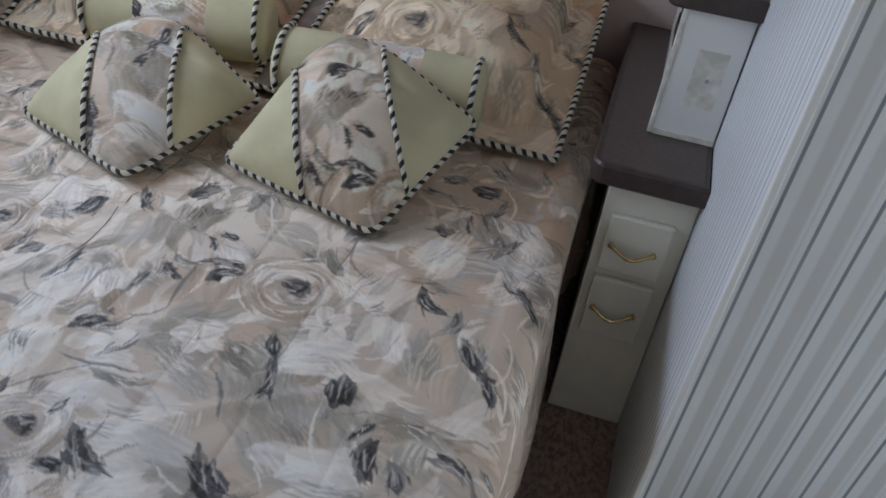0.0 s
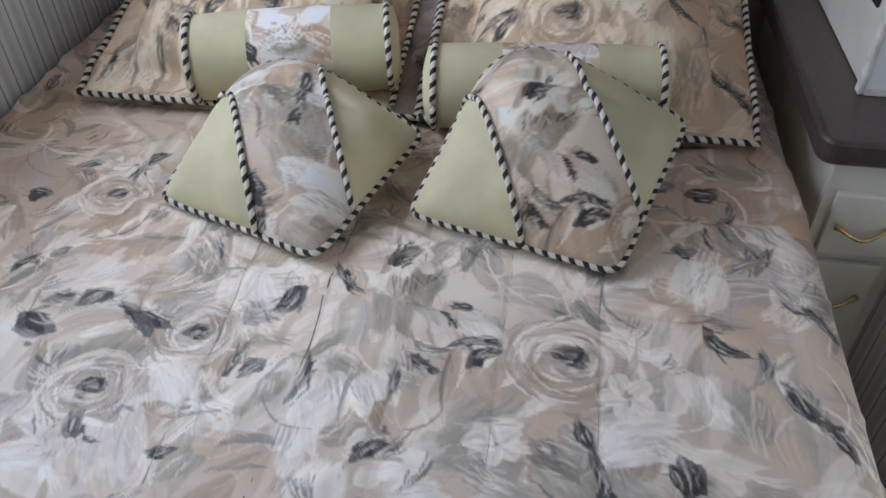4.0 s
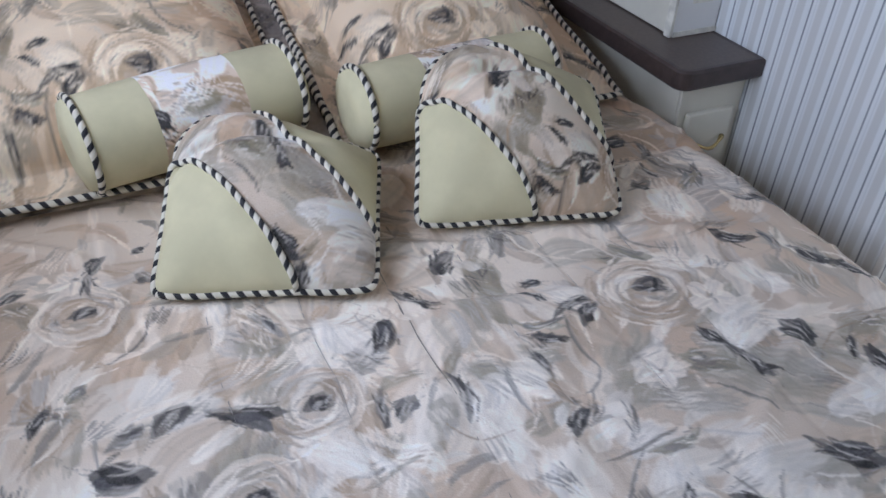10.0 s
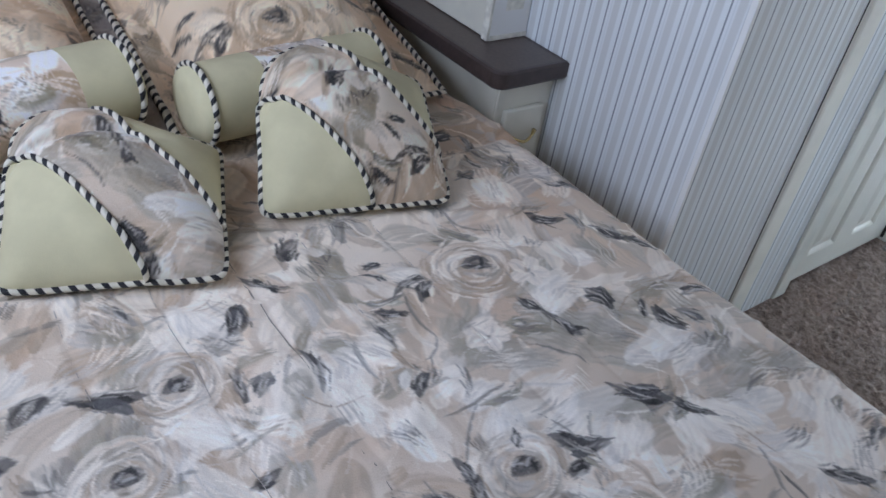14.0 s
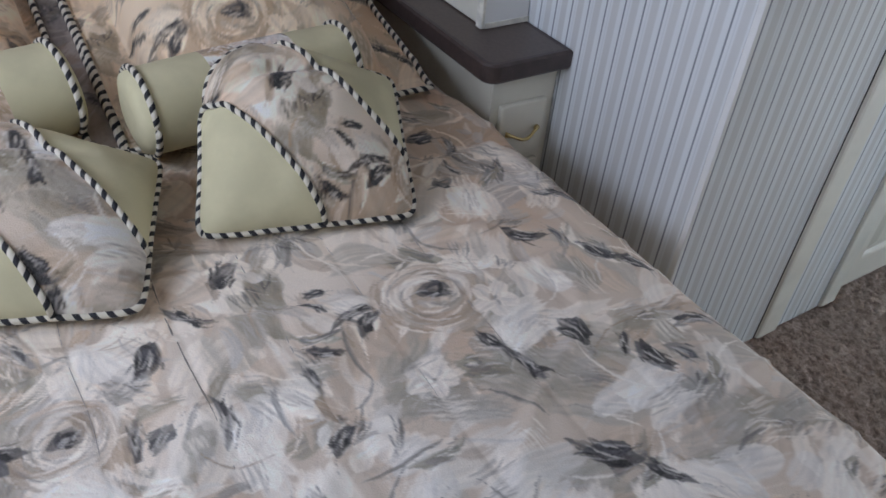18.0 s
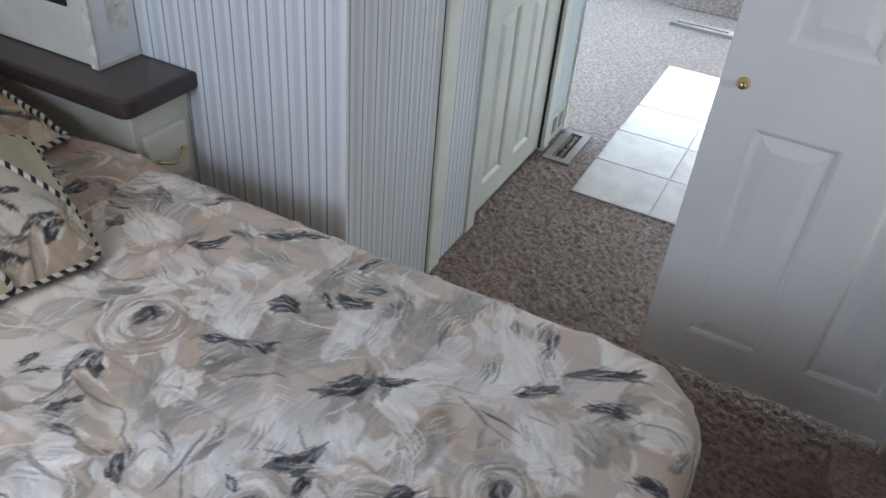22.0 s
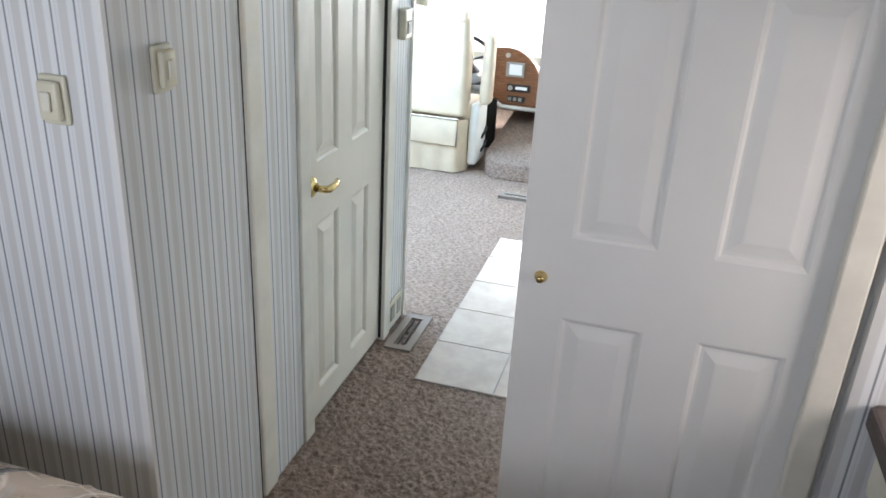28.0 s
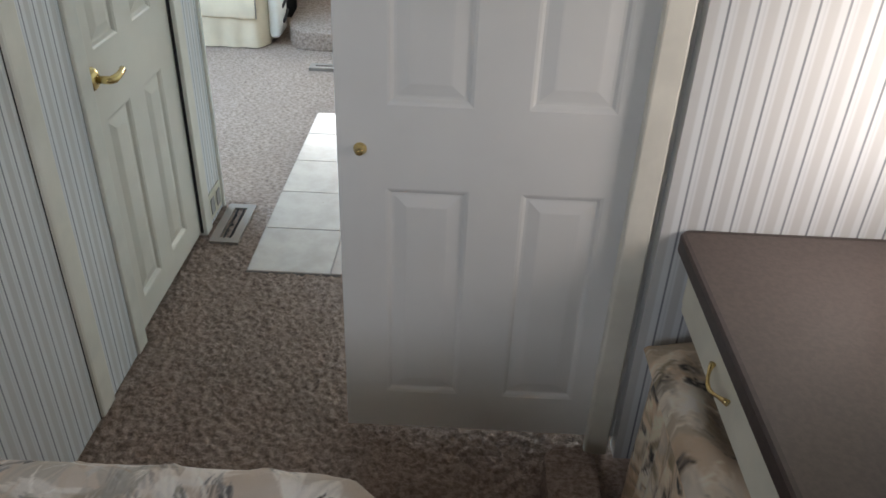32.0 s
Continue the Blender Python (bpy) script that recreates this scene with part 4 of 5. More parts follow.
def spread_mesh():
    """Top with a soft crown and folds, rolling over right and foot edges and hanging down."""
    nx, ny = 200, 240
    hang, rad, turn = 0.40, 0.055, 0.15
    wx, wy = BX1 - BX0, BY1 - BY0
    lx, ly = wx + hang, wy + hang
    grid = np.zeros((nx + 1, ny + 1, 3))

    def roll(s, edge):
        """Distance along the cloth past the start of the bend: run outward and drop."""
        if s <= 0:
            return s, 0.0
        q = rad * math.pi / 2
        if s < q:
            return rad * math.sin(s / rad), rad * (1 - math.cos(s / rad))
        return rad, rad + (s - q)

    for i in range(nx + 1):
        for j in range(ny + 1):
            a, b = lx * i / nx, ly * j / ny
            ox, dx = roll(a - (wx - rad), 0)
            oy, dy = roll(b - (wy - rad), 0)
            x, y = BX0 + wx - rad + ox, BY1 - (wy - rad + oy)
            drop = max(dx, dy)
            ca_, cb_ = a - (wx - turn), b - (wy - turn)
            if ca_ > 0 and cb_ > 0:
                far = math.hypot(ca_, cb_)
                run, drop = roll(far - (turn - rad), 0)
                x, y = BX0 + wx - turn + (turn - rad + run) * ca_ / far, BY1 - (wy - turn + (turn - rad + run) * cb_ / far)
                fold_ = 0.025 * math.sin(9 * math.atan2(cb_, ca_)) * min(1, max(0, drop - rad) / 0.25)
                x, y = x + fold_ * ca_ / far, y - fold_ * cb_ / far
            z = BZ - drop + relief(x, y) * (1 if drop < rad else 0.3)
            if dx > rad and cb_ <= 0:
                x += (0.020 * math.sin(y * 9.0 + 0.6) + 0.012 * noise.noise((y * 16, 0, 2))) * min(1, (dx - rad) / 0.25) + 0.02 * (dx - rad)
            if dy > rad and ca_ <= 0:
                y -= (0.020 * math.sin(x * 8.0) + 0.012 * noise.noise((x * 16, 3, 2))) * min(1, (dy - rad) / 0.25) + 0.02 * (dy - rad)
            grid[i, j] = (x, y, max(z, 0.14))
    # finer grid that carries the print and the light painted into it
    k = 4
    fx, fy = np.linspace(0, nx, nx * k + 1), np.linspace(0, ny, ny * k + 1)
    ix, iy = np.minimum(fx.astype(int), nx - 1), np.minimum(fy.astype(int), ny - 1)
    tx_, ty_ = (fx - ix)[:, None, None], (fy - iy)[None, :, None]
    co = (grid[np.ix_(ix, iy)] * (1 - tx_) + grid[np.ix_(ix + 1, iy)] * tx_) * (1 - ty_) + (grid[np.ix_(ix, iy + 1)] * (1 - tx_) + grid[np.ix_(ix + 1, iy + 1)] * tx_) * ty_
    NX, NY = co.shape[:2]
    ids = np.arange(NX * NY).reshape(NX, NY)
    quads = np.stack([ids[:-1, :-1], ids[:-1, 1:], ids[1:, 1:], ids[1:, :-1]], -1).reshape(-1, 4)
    me = bpy.data.meshes.new("bedspread")
    me.vertices.add(NX * NY)
    me.vertices.foreach_set("co", (co * S).astype(np.float32).ravel())
    me.loops.add(quads.size)
    me.loops.foreach_set("vertex_index", quads.astype(np.int32).ravel())
    me.polygons.add(len(quads))
    me.polygons.foreach_set("loop_start", np.arange(0, quads.size, 4, dtype=np.int32))
    me.polygons.foreach_set("use_smooth", np.ones(len(quads), dtype=bool))
    me.update(calc_edges=True)
    u, v = fx / nx * lx, fy / ny * ly
    jj, ii = np.minimum((u / CELL).astype(int), sheet.shape[1] - 1), np.minimum((v / CELL).astype(int), sheet.shape[0] - 1)
    tone = np.ones((NX, NY, 4), dtype=np.float32)
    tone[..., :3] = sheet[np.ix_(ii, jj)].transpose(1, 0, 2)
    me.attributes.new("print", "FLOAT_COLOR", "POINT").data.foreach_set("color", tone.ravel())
    me.materials.append(print_cloth)
    return me


spread = tagged(new("bedspread", spread_mesh()), "quilted floral bedspread in beige, grey and peach over the bed", "bedspread")

# stitched seam down the cloth
part("seam", tube([(-1.672 + 0.003 * math.sin(k * 0.4) - 0.012 * k / 56, 0.30 - 0.02 * k, BZ + relief(-1.672, 0.30 - 0.02 * k) + 0.0002) for k in range(57)], 0.0013, 6), vent_metal, spread, "dark stitched seam")
for k in (-2, -1, 1, 2, 3):
    xs_ = -1.672 + 0.128 * k
    part("stitch_line", tube([(xs_ + 0.003 * math.sin(q * 0.5 + k) - 0.012 * q / 56, 0.30 - 0.02 * q, BZ + relief(xs_, 0.30 - 0.02 * q) + 0.0001) for q in range(57)], 0.0007, 5), thread, spread, "fine quilting stitch")


def pillow(name, corners, thick, puff, label, lines, patch, cord_r=0.0054, n=96):
    """A square cushion over four corners (bl, br, tr, tl): green cloth with a slanting printed band and striped cord."""
    c = [Vector(p) for p in corners]
    base = (c[0] + c[1] + c[2] + c[3]) / 4
    up = (c[2] - c[0]).cross(c[3] - c[1]).normalized()
    th = thing(name, label, "pillow", "cushions on the bed", at=tuple(base))

    def at(u, v, side):
        # drawn-in sides and rounded corners
        turn = 0.055 * abs(2 * u - 1) ** 9 * abs(2 * v - 1) ** 9
        pu = 0.5 + (u - 0.5) * (1 - 0.02 * math.sin(math.pi * v) - turn)
        pv = 0.5 + (v - 0.5) * (1 - 0.02 * math.sin(math.pi * u) - turn)
        p = (c[0] * (1 - pu) + c[1] * pu) * (1 - pv) + (c[3] * (1 - pu) + c[2] * pu) * pv
        p = p + Vector(puff) * max(0, math.sin(math.pi * max(0, min(1, u)) ** 0.6)) ** 1.3 * max(0, v) ** 2.2
        h = thick * (max(0, 4 * u * (1 - u)) ** 0.58) * (max(0, 4 * v * (1 - v)) ** 0.58)
        wr = noise.noise((u * 5 + base.x * 7, v * 5, 3)) * 0.007 * (4 * u * (1 - u))
        gather = max(0, 1 - math.hypot(u - 0.22, v - 1.0) / 0.5) + 0.5 * max(0, 1 - math.hypot(u - 1.0, v) / 0.4)
        wr += 0.010 * gather * abs(noise.noise(((u - v * 0.6) * 5, (v + u * 0.6) * 17, base.x * 3))) * max(0, 4 * u * (1 - u)) ** 0.5
        # the top of the cover flops over in a crease
        wr -= 0.022 * math.exp(-((v - 0.80 - 0.10 * (u - 0.4)) / 0.035) ** 2) * max(0, 1 - abs(u - 0.36) / 0.42)
        wr += 0.008 * math.exp(-((v - 0.72 - 0.10 * (u - 0.4)) / 0.05) ** 2) * max(0, 1 - abs(u - 0.36) / 0.42)
        return p - base + up * side * (h + wr)

    bm = bmesh.new()
    bmesh.ops.create_grid(bm, x_segments=n, y_segments=n, size=0.5)
    bmesh.ops.translate(bm, vec=(0.5, 0.5, 0), verts=bm.verts[:])
    normals = []
    for (u0, v0), (u1, v1) in lines:
        nrm = Vector((v1 - v0, -(u1 - u0), 0)).normalized()
        normals.append((Vector((u0, v0, 0)), nrm))
        bmesh.ops.bisect_plane(bm, geom=bm.verts[:] + bm.edges[:] + bm.faces[:], plane_co=(u0, v0, 0), plane_no=nrm, dist=1e-5)
    groups = {"corner_low": [], "print_band": [], "corner_high": []}
    for f in bm.faces:
        m0 = f.calc_center_median()
        s = [(m0 - o).dot(nn) for o, nn in normals]
        key = "corner_low" if s[0] > 0 and s[1] > 0 else ("corner_high" if s[0] < 0 and s[1] < 0 else "print_band")
        groups[key].append([tuple(v.co) for v in f.verts])
    bm.free()
    for key, faces in groups.items():
        nb, seen = bmesh.new(), {}
        ink = nb.verts.layers.float_color.new("print")
        for fv in faces:
            vs = []
            for x, y, _ in fv:
                k = (round(x, 5), round(y, 5))
                if k not in seen:
                    seen[k] = nb.verts.new(at(x, y, 1.0))
                    seen[k][ink] = cloth_colour(patch[0] + x * 0.34, patch[1] - y * 0.34, (0.86, 0.84, 0.82), 1.22)
                vs.append(seen[k])
            if len(set(vs)) > 2:
                nb.faces.new(vs)
        part("print_band" if key == "print_band" else "green_corner", nb, print_cloth if key == "print_band" else green_cloth, th,
             "floral printed band" if key == "print_band" else "", True)
    bb = bmesh.new()
    gv = {}
    n = 24
    for i in range(n + 1):
        for j in range(n + 1):
            gv[i, j] = bb.verts.new(at(i / n, j / n, -0.8))
    for i in range(n):
        for j in range(n):
            bb.faces.new((gv[i, j], gv[i, j + 1], gv[i + 1, j + 1], gv[i + 1, j]))
    part("back", bb, green_cloth, th, "plain green back", True)
    rim = [(k / 48, 0) for k in range(48)] + [(1, k / 48) for k in range(48)] + [(1 - k / 48, 1) for k in range(48)] + [(0, 1 - k / 48) for k in range(48)]
    part("edge_piping", tube([at(u, v, 1) for u, v in rim], cord_r, 10, True), cord, th, "black and cream twisted cord", True)
    for (u0, v0), (u1, v1) in lines:
        part("band_piping", tube([at(u0 + (u1 - u0) * k / 30, v0 + (v1 - v0) * k / 30, 1) + up * 0.003 for k in range(31)], cord_r * 0.9, 10), cord, th, "black and cream twisted cord", True)
    return th


BAND = [((0.0, 0.885), (0.565, 0.0)), ((0.42, 1.0), (1.0, 0.32))]
BAND_WIDE = [((0.0, 0.885), (0.64, 0.0)), ((0.42, 1.0), (1.0, 0.32))]
pillow("throw_pillow", [(-1.590, 0.205, 0.596), (-1.265, 0.112, 0.596), (-1.165, 0.385, 0.695), (-1.515, 0.378, 0.715)], 0.086, (0, 0.044, 0.068),
       "green throw pillow with slanting floral band against a bolster", BAND, (0.70, 1.16))
pillow("throw_pillow", [(-1.990, 0.183, 0.602), (-1.702, 0.078, 0.602), (-1.587, 0.370, 0.642), (-1.920, 0.345, 0.704)], 0.080, (0, 0.085, 0.032),
       "green throw pillow with slanting floral band beside its twin", BAND_WIDE, (0.95, 1.48))


def inked(bm, patch, inv=Matrix()):
    """Lays the print round a body of revolution."""
    ink = bm.verts.layers.float_color.new("print")
    for v in bm.verts:
        q = inv @ v.co
        v[ink] = cloth_colour(patch[0] + q.z, patch[1] + math.atan2(q.y, q.x) * 0.078 + math.hypot(q.x, q.y), (1.0, 0.985, 0.99), 1.45)
    return bm


def bolster(name, a, b, r, label, patch=(0.3, 0.5)):
    """A round bolster from a to b: green ends, a printed middle and cord rings."""
    a, b = Vector(a), Vector(b)
    th = thing(name, label, "bolster pillow", "cushions on the bed", at=tuple((a + b) / 2))
    d = b - a
    ln = d.length
    m = Matrix.Translation(-(d / 2)) @ d.to_track_quat("Z", "Y").to_matrix().to_4x4()

    def prof(t):
        return r * (0.97 + 0.05 * math.sin(math.pi * t))
    for t0, t1, nm, mt in ((0, 0.30, "green_end", green_cloth), (0.30, 0.72, "print_middle", print_cloth), (0.72, 1, "green_end", green_cloth)):
        cut = 60 if nm == "print_middle" else 10
        pr = [(prof(t0 + (t1 - t0) * k / cut), ln * (t0 + (t1 - t0) * k / cut)) for k in range(cut + 1)]
        part(nm, inked(lathe(pr, 150 if cut == 60 else 48, m=m), patch, m.inverted()), mt, th, "floral printed middle" if nm == "print_middle" else "", True)
    for z, s in ((0, -1), (ln, 1)):
        pr = [(r * 0.97, z), (r * 0.9, z + s * 0.012), (r * 0.5, z + s * 0.020), (0.0, z + s * 0.014)]
        part("end_cap", lathe(pr, 40, m=m), green_cloth, th, "", True)
        ring = [m @ Vector((r * 1.0 * math.cos(q * math.pi / 24), r * 1.0 * math.sin(q * math.pi / 24), z)) for q in range(48)]
        part("ring_piping", tube(ring, 0.0056, 10, True), cord, th, "black and cream twisted cord", True)
    return th


bolster("bolster", (-2.035, 0.495, 0.682), (-1.690, 0.570, 0.690), 0.079, "green bolster with floral middle lying against the shams", (0.9, 1.3))
bolster("bolster", (-1.588, 0.472, 0.672), (-1.208, 0.512, 0.672), 0.075, "green bolster with floral middle lying behind a throw pillow", (0.4, 1.9))


def sham(x0, x1, label, patch, lean=24, flange=0.0):
    w, h = x1 - x0, 0.60
    th = thing("pillow_sham", label, "pillow sham", "shams at the bed head", at=((x0 + x1) / 2, 0.47, 0.598))
    rot = Matrix.Rotation(radians(lean), 4, "X")
    n = 34

    def at(u, v, side):
        e = 0.075
        uu, vv = (u * w - e) / (w - 2 * e), (v * h - e) / (h - 2 * e)
        if 0 < uu < 1 and 0 < vv < 1:
            t = 0.142 * (4 * uu * (1 - uu)) ** 0.45 * (4 * vv * (1 - vv)) ** 0.45
        else:
            t = 0.0
        t += noise.noise((u * 6 + x0, v * 6, 1.0)) * 0.006
        z = 0.006 + (t if side > 0 else -0.0)
        p = Vector(((u - 0.5) * w, v * h, z + 0.006 * noise.noise((u * 11 + x0, v * 11, 8))))
        q = rot @ p
        if v < 0.13:
            q.z = q.z * v / 0.13 + 0.004
        return q
    for side, nm in ((1, "cover"), (-1, "back")):
        bm = bmesh.new()
        ink = bm.verts.layers.float_color.new("print")
        n = 150 if side > 0 else 30
        g = {(i, j): bm.verts.new(at(i / n, j / n, side) - (Vector((0, 0, 0.012)) if side < 0 else Vector())) for i in range(n + 1) for j in range(n + 1)}
        for i in range(n):
            for j in range(n):
                bm.faces.new((g[i, j], g[i + 1, j], g[i + 1, j + 1], g[i, j + 1]))
        for (i, j), vt in g.items():
            vt[ink] = cloth_colour(patch[0] + i / n * w, patch[1] - j / n * h, (1.06, 0.95, 0.79) if i / n < 1 - flange else (0.34, 0.32, 0.32))
        part(nm, bm, print_cloth, th, "", True)
    rim = [(k / 24, 0) for k in range(24)] + [(1, k / 24) for k in range(24)] + [(1 - k / 24, 1) for k in range(24)] + [(0, 1 - k / 24) for k in range(24)]
    part("edge_piping", tube([at(u, v, 1) + Vector((0, 0, 0.003)) for u, v in rim], 0.0062, 10, True), cord, th, "black and cream twisted cord", True)
    if flange:
        part("flange_piping", tube([at(1 - flange, 0.05 + 0.95 * k / 30, 1) + Vector((0, -0.003, 0.003)) for k in range(31)], 0.0062, 10), cord, th, "black and cream twisted cord", True)
    return th


sham(-2.285, -1.625, "warm beige floral pillow sham with a dark gathered flange", (0.717, 1.244), lean=15, flange=0.075)
sham(-1.620, -1.025, "warm beige floral pillow sham leaning beside the bedside cabinet", (0.836, 1.256), lean=15)

# ---- bedside cabinet ----
def pull(parent, x, y, z, w=0.085, axis="x"):
    """A bowed brass pull with leaf-shaped ends."""
    pts = []
    for k in range(13):
        t = -1 + 2 * k / 12
        o = 0.006 + 0.017 * (1 - t * t)
        zz = z - 0.006 * math.cos(t * math.pi)
        pts.append((x + t * w / 2, y - o, zz) if axis == "x" else (x + t * w / 2, y + o, zz))
    r = [0.0065, 0.005, 0.0036, 0.0034, 0.0036, 0.004, 0.0042, 0.004, 0.0036, 0.0034, 0.0036, 0.005, 0.0065]
    return part("handle", tube(pts, r, 10), brass, parent, "bowed brass pull", True)


def worktop(name, label, x0, x1, y0, y1, z0, z1, r, corners):
    """A laminate board with a separate edge band glued round it."""
    th = thing(name, label, "worktop")
    w = 0.012
    outer, inner = rounded(x0, x1, y0, y1, r, corners), rounded(x0 + w, x1 - w, y0 + w, y1 - w, r - w, corners)
    skin = rounded(x0 + 0.004, x1 - 0.004, y0 + 0.004, y1 - 0.004, r - 0.004, corners)
    part("board", prism(inner, z0, z1 - 0.0006), brown_top, th)
    bm = bmesh.new()
    rings = [[bm.verts.new((a, b, z)) for a, b in o] for o, z in ((inner, z1), (skin, z1), (outer, z1 - 0.005), (outer, z0 + 0.005), (skin, z0), (inner, z0))]
    n = len(outer)
    for P, Q in zip(rings, rings[1:] + rings[:1]):
        for k in range(n):
            bm.faces.new((P[k], P[(k + 1) % n], Q[(k + 1) % n], Q[k]))
    part("edge_band", bm, brown_edge, th, "darker brown edge band")
    return th


NX0, NX1, NY0 = -0.925, WX, 0.400
ns = thing("bedside_cabinet", "pale cream bedside cabinet with drawers and brass pulls", "cabinet", at=(0, 0, 0))
part("body", box(NX0 + 0.012, NX1 - 0.002, NY0 + 0.018, YH, 0.0, 0.632, 0.003), cream_paint, ns)
part("face_frame", box(NX0 + 0.012, NX1 - 0.002, NY0 + 0.010, NY0 + 0.0175, 0.0, 0.632, 0.002), cream_paint, ns)
for z0, z1 in ((0.435, 0.565), (0.265, 0.415)):
    dr = part("drawer", box(NX0 + 0.030, NX1 - 0.030, NY0 - 0.006, NY0 + 0.0095, z0, z1, 0.004), cream_paint, ns, "cream drawer front with bevelled edge")
    pull(dr, (NX0 + NX1) / 2 - 0.005, NY0 - 0.006, (z0 + z1) / 2 - 0.004)
worktop("bedside_worktop", "dark brown worktop with rounded corner on the bedside cabinet", NX0 - 0.03, NX1, NY0 - 0.025, YH, 0.634, 0.676, 0.03, (1, 0, 0, 0))
hut = thing("bedside_hutch", "pale cream box unit standing on the bedside worktop", "cabinet")
part("body", box(-0.862, NX1 - 0.002, 0.545, YH, 0.677, 0.925, 0.004), cream_paint, hut)
part("front_panel", box(-0.868, NX1 - 0.003, 0.533, 0.5445, 0.677, 0.925, 0.003), door_paint, hut, "white end panel with a worn patch")
part("worn_patch", box(-0.826, -0.772, 0.5325, 0.5329, 0.745, 0.855), oak_edge, hut, "yellowed square where a fitting was")
part("patch_screw", cyl((-0.797, 0.5315, 0.80), 0.004, 0.002, "y", 10), steel, hut)
part("edge_strip", box(-0.8725, -0.8635, 0.531, 0.552, 0.677, 0.925, 0.002), oak_edge, hut, "yellowed edge strip with nail holes")
part("foot_strip", box(-0.862, NX1 - 0.003, 0.5305, 0.5328, 0.677, 0.688), oak_edge, hut, "yellowed caulk line")
plate = part("outlet_plate", box(-0.868, -0.8625, 0.60, 0.73, 0.80, 0.865, 0.003), black_plastic, hut, "black switch and outlet plate")
for k in range(2):
    part("socket", box(-0.871, -0.868, 0.615 + 0.055 * k, 0.655 + 0.055 * k, 0.815, 0.85, 0.002), dark_glass, plate)
worktop("hutch_top", "dark brown top board on the bedside box unit", -0.905, NX1, 0.505, YH, 0.927, 0.966, 0.025, (1, 0, 0, 0))

# ---- switches, lamp ----
def switch(name, x, y, z, face, label):
    s = thing(name, label, "light switch", at=(x, y, z), turn=-90 if face == "x" else 0)
    part("plate", box(-0.027, 0.027, -0.010, 0.0, -0.043, 0.043, 0.0048, 4), ivory_plastic, s, "", True)
    part("bezel", box(-0.021, 0.021, -0.024, -0.0102, -0.034, 0.034, 0.006, 4), ivory_plastic, s, "", True)
    part("rocker", box(-0.009, 0.009, -0.030, -0.0245, -0.017, 0.017, 0.0026, 3), cream_paint, s, "", True)
    return s


switch("light_switch", WX, 0.088, 1.170, "x", "ivory plastic rocker switch on the striped wall")
switch("light_switch", -0.608, YC, 1.212, "y", "ivory plastic rocker switch on the passage wall")
th3 = thing("thermostat", "small ivory thermostat on the passage wall", "thermostat", at=(0.712, YC, 1.15))
part("case", box(-0.035, 0.035, -0.028, 0.0, -0.05, 0.05, 0.006, 3), ivory_plastic, th3)
part("dial", box(-0.020, 0.020, -0.032, -0.0285, -0.03, 0.01, 0.002), grey_plastic, th3)
ov = thing("passage_outlet", "low cream floor-level outlet grille on the passage wall", "outlet", at=(0.715, YC, 0.075))
part("plate", box(-0.075, 0.075, -0.008, 0.0, -0.05, 0.05, 0.003), ivory_plastic, ov)
for k in (-1, 1):
    part("opening", box(k * 0.035 - 0.02, k * 0.035 + 0.02, -0.011, -0.0085, -0.03, 0.03, 0.002), grey_plastic, ov)

sc = thing("wall_sconce", "lit half-bowl glass wall lamp with ribbed rim and bronze finial", "wall lamp", at=(-0.600, YC, 1.552))
half_turn = Matrix.Rotation(radians(180), 4, "Z") @ Matrix.Translation((0, 0.004, 0))
bowl = [(0.014, 0.0), (0.034, 0.002), (0.054, 0.010), (0.071, 0.023), (0.084, 0.040), (0.092, 0.058), (0.095, 0.070)]
part("shade", lathe(bowl, 96, arc=0.5, m=half_turn), glass_lamp, sc, "frosted amber glass half bowl", True)
rim_bm = lathe([(0.0955, 0.0705), (0.0985, 0.073), (0.0995, 0.096), (0.1025, 0.100), (0.1025, 0.106), (0.098, 0.107), (0.0955, 0.098), (0.0945, 0.074)], 320, arc=0.5, m=half_turn)
for vt in rim_bm.verts:
    if 0.0715 < vt.co.z < 0.098:
        rib = 1 + 0.007 * math.cos(math.atan2(vt.co.y, vt.co.x) * 80)
        vt.co.x, vt.co.y = vt.co.x * rib, vt.co.y * rib
part("rim_band", rim_bm, rim_glass, sc, "clear ribbed glass rim", True)
part("backplate", box(-0.05, 0.05, -0.006, 0, -0.02, 0.10, 0.004), brass, sc)
part("base_knob", lathe([(0, -0.03), (0.006, -0.028), (0.008, -0.02), (0.02, -0.016), (0.028, -0.006), (0.028, 0.004), (0, 0.006)], 24, m=Matrix.Translation((0, -0.03, 0))), bronze, sc, "dark bronze finial", True)
part("bulb", lathe([(0, 0.03), (0.016, 0.035), (0.022, 0.055), (0.016, 0.08), (0, 0.088)], 20, m=Matrix.Translation((0, -0.05, 0))), glow, sc, "lit bulb", True)
pl = bpy.data.lights.new("sconce_light", "POINT")
pl.energy, pl.color, pl.shadow_soft_size = 0.95, (1.0, 0.66, 0.36), 0.04
plo = new("sconce_light", pl)
plo.location = (-0.600 * S, (YC - 0.05) * S, 1.622 * S)

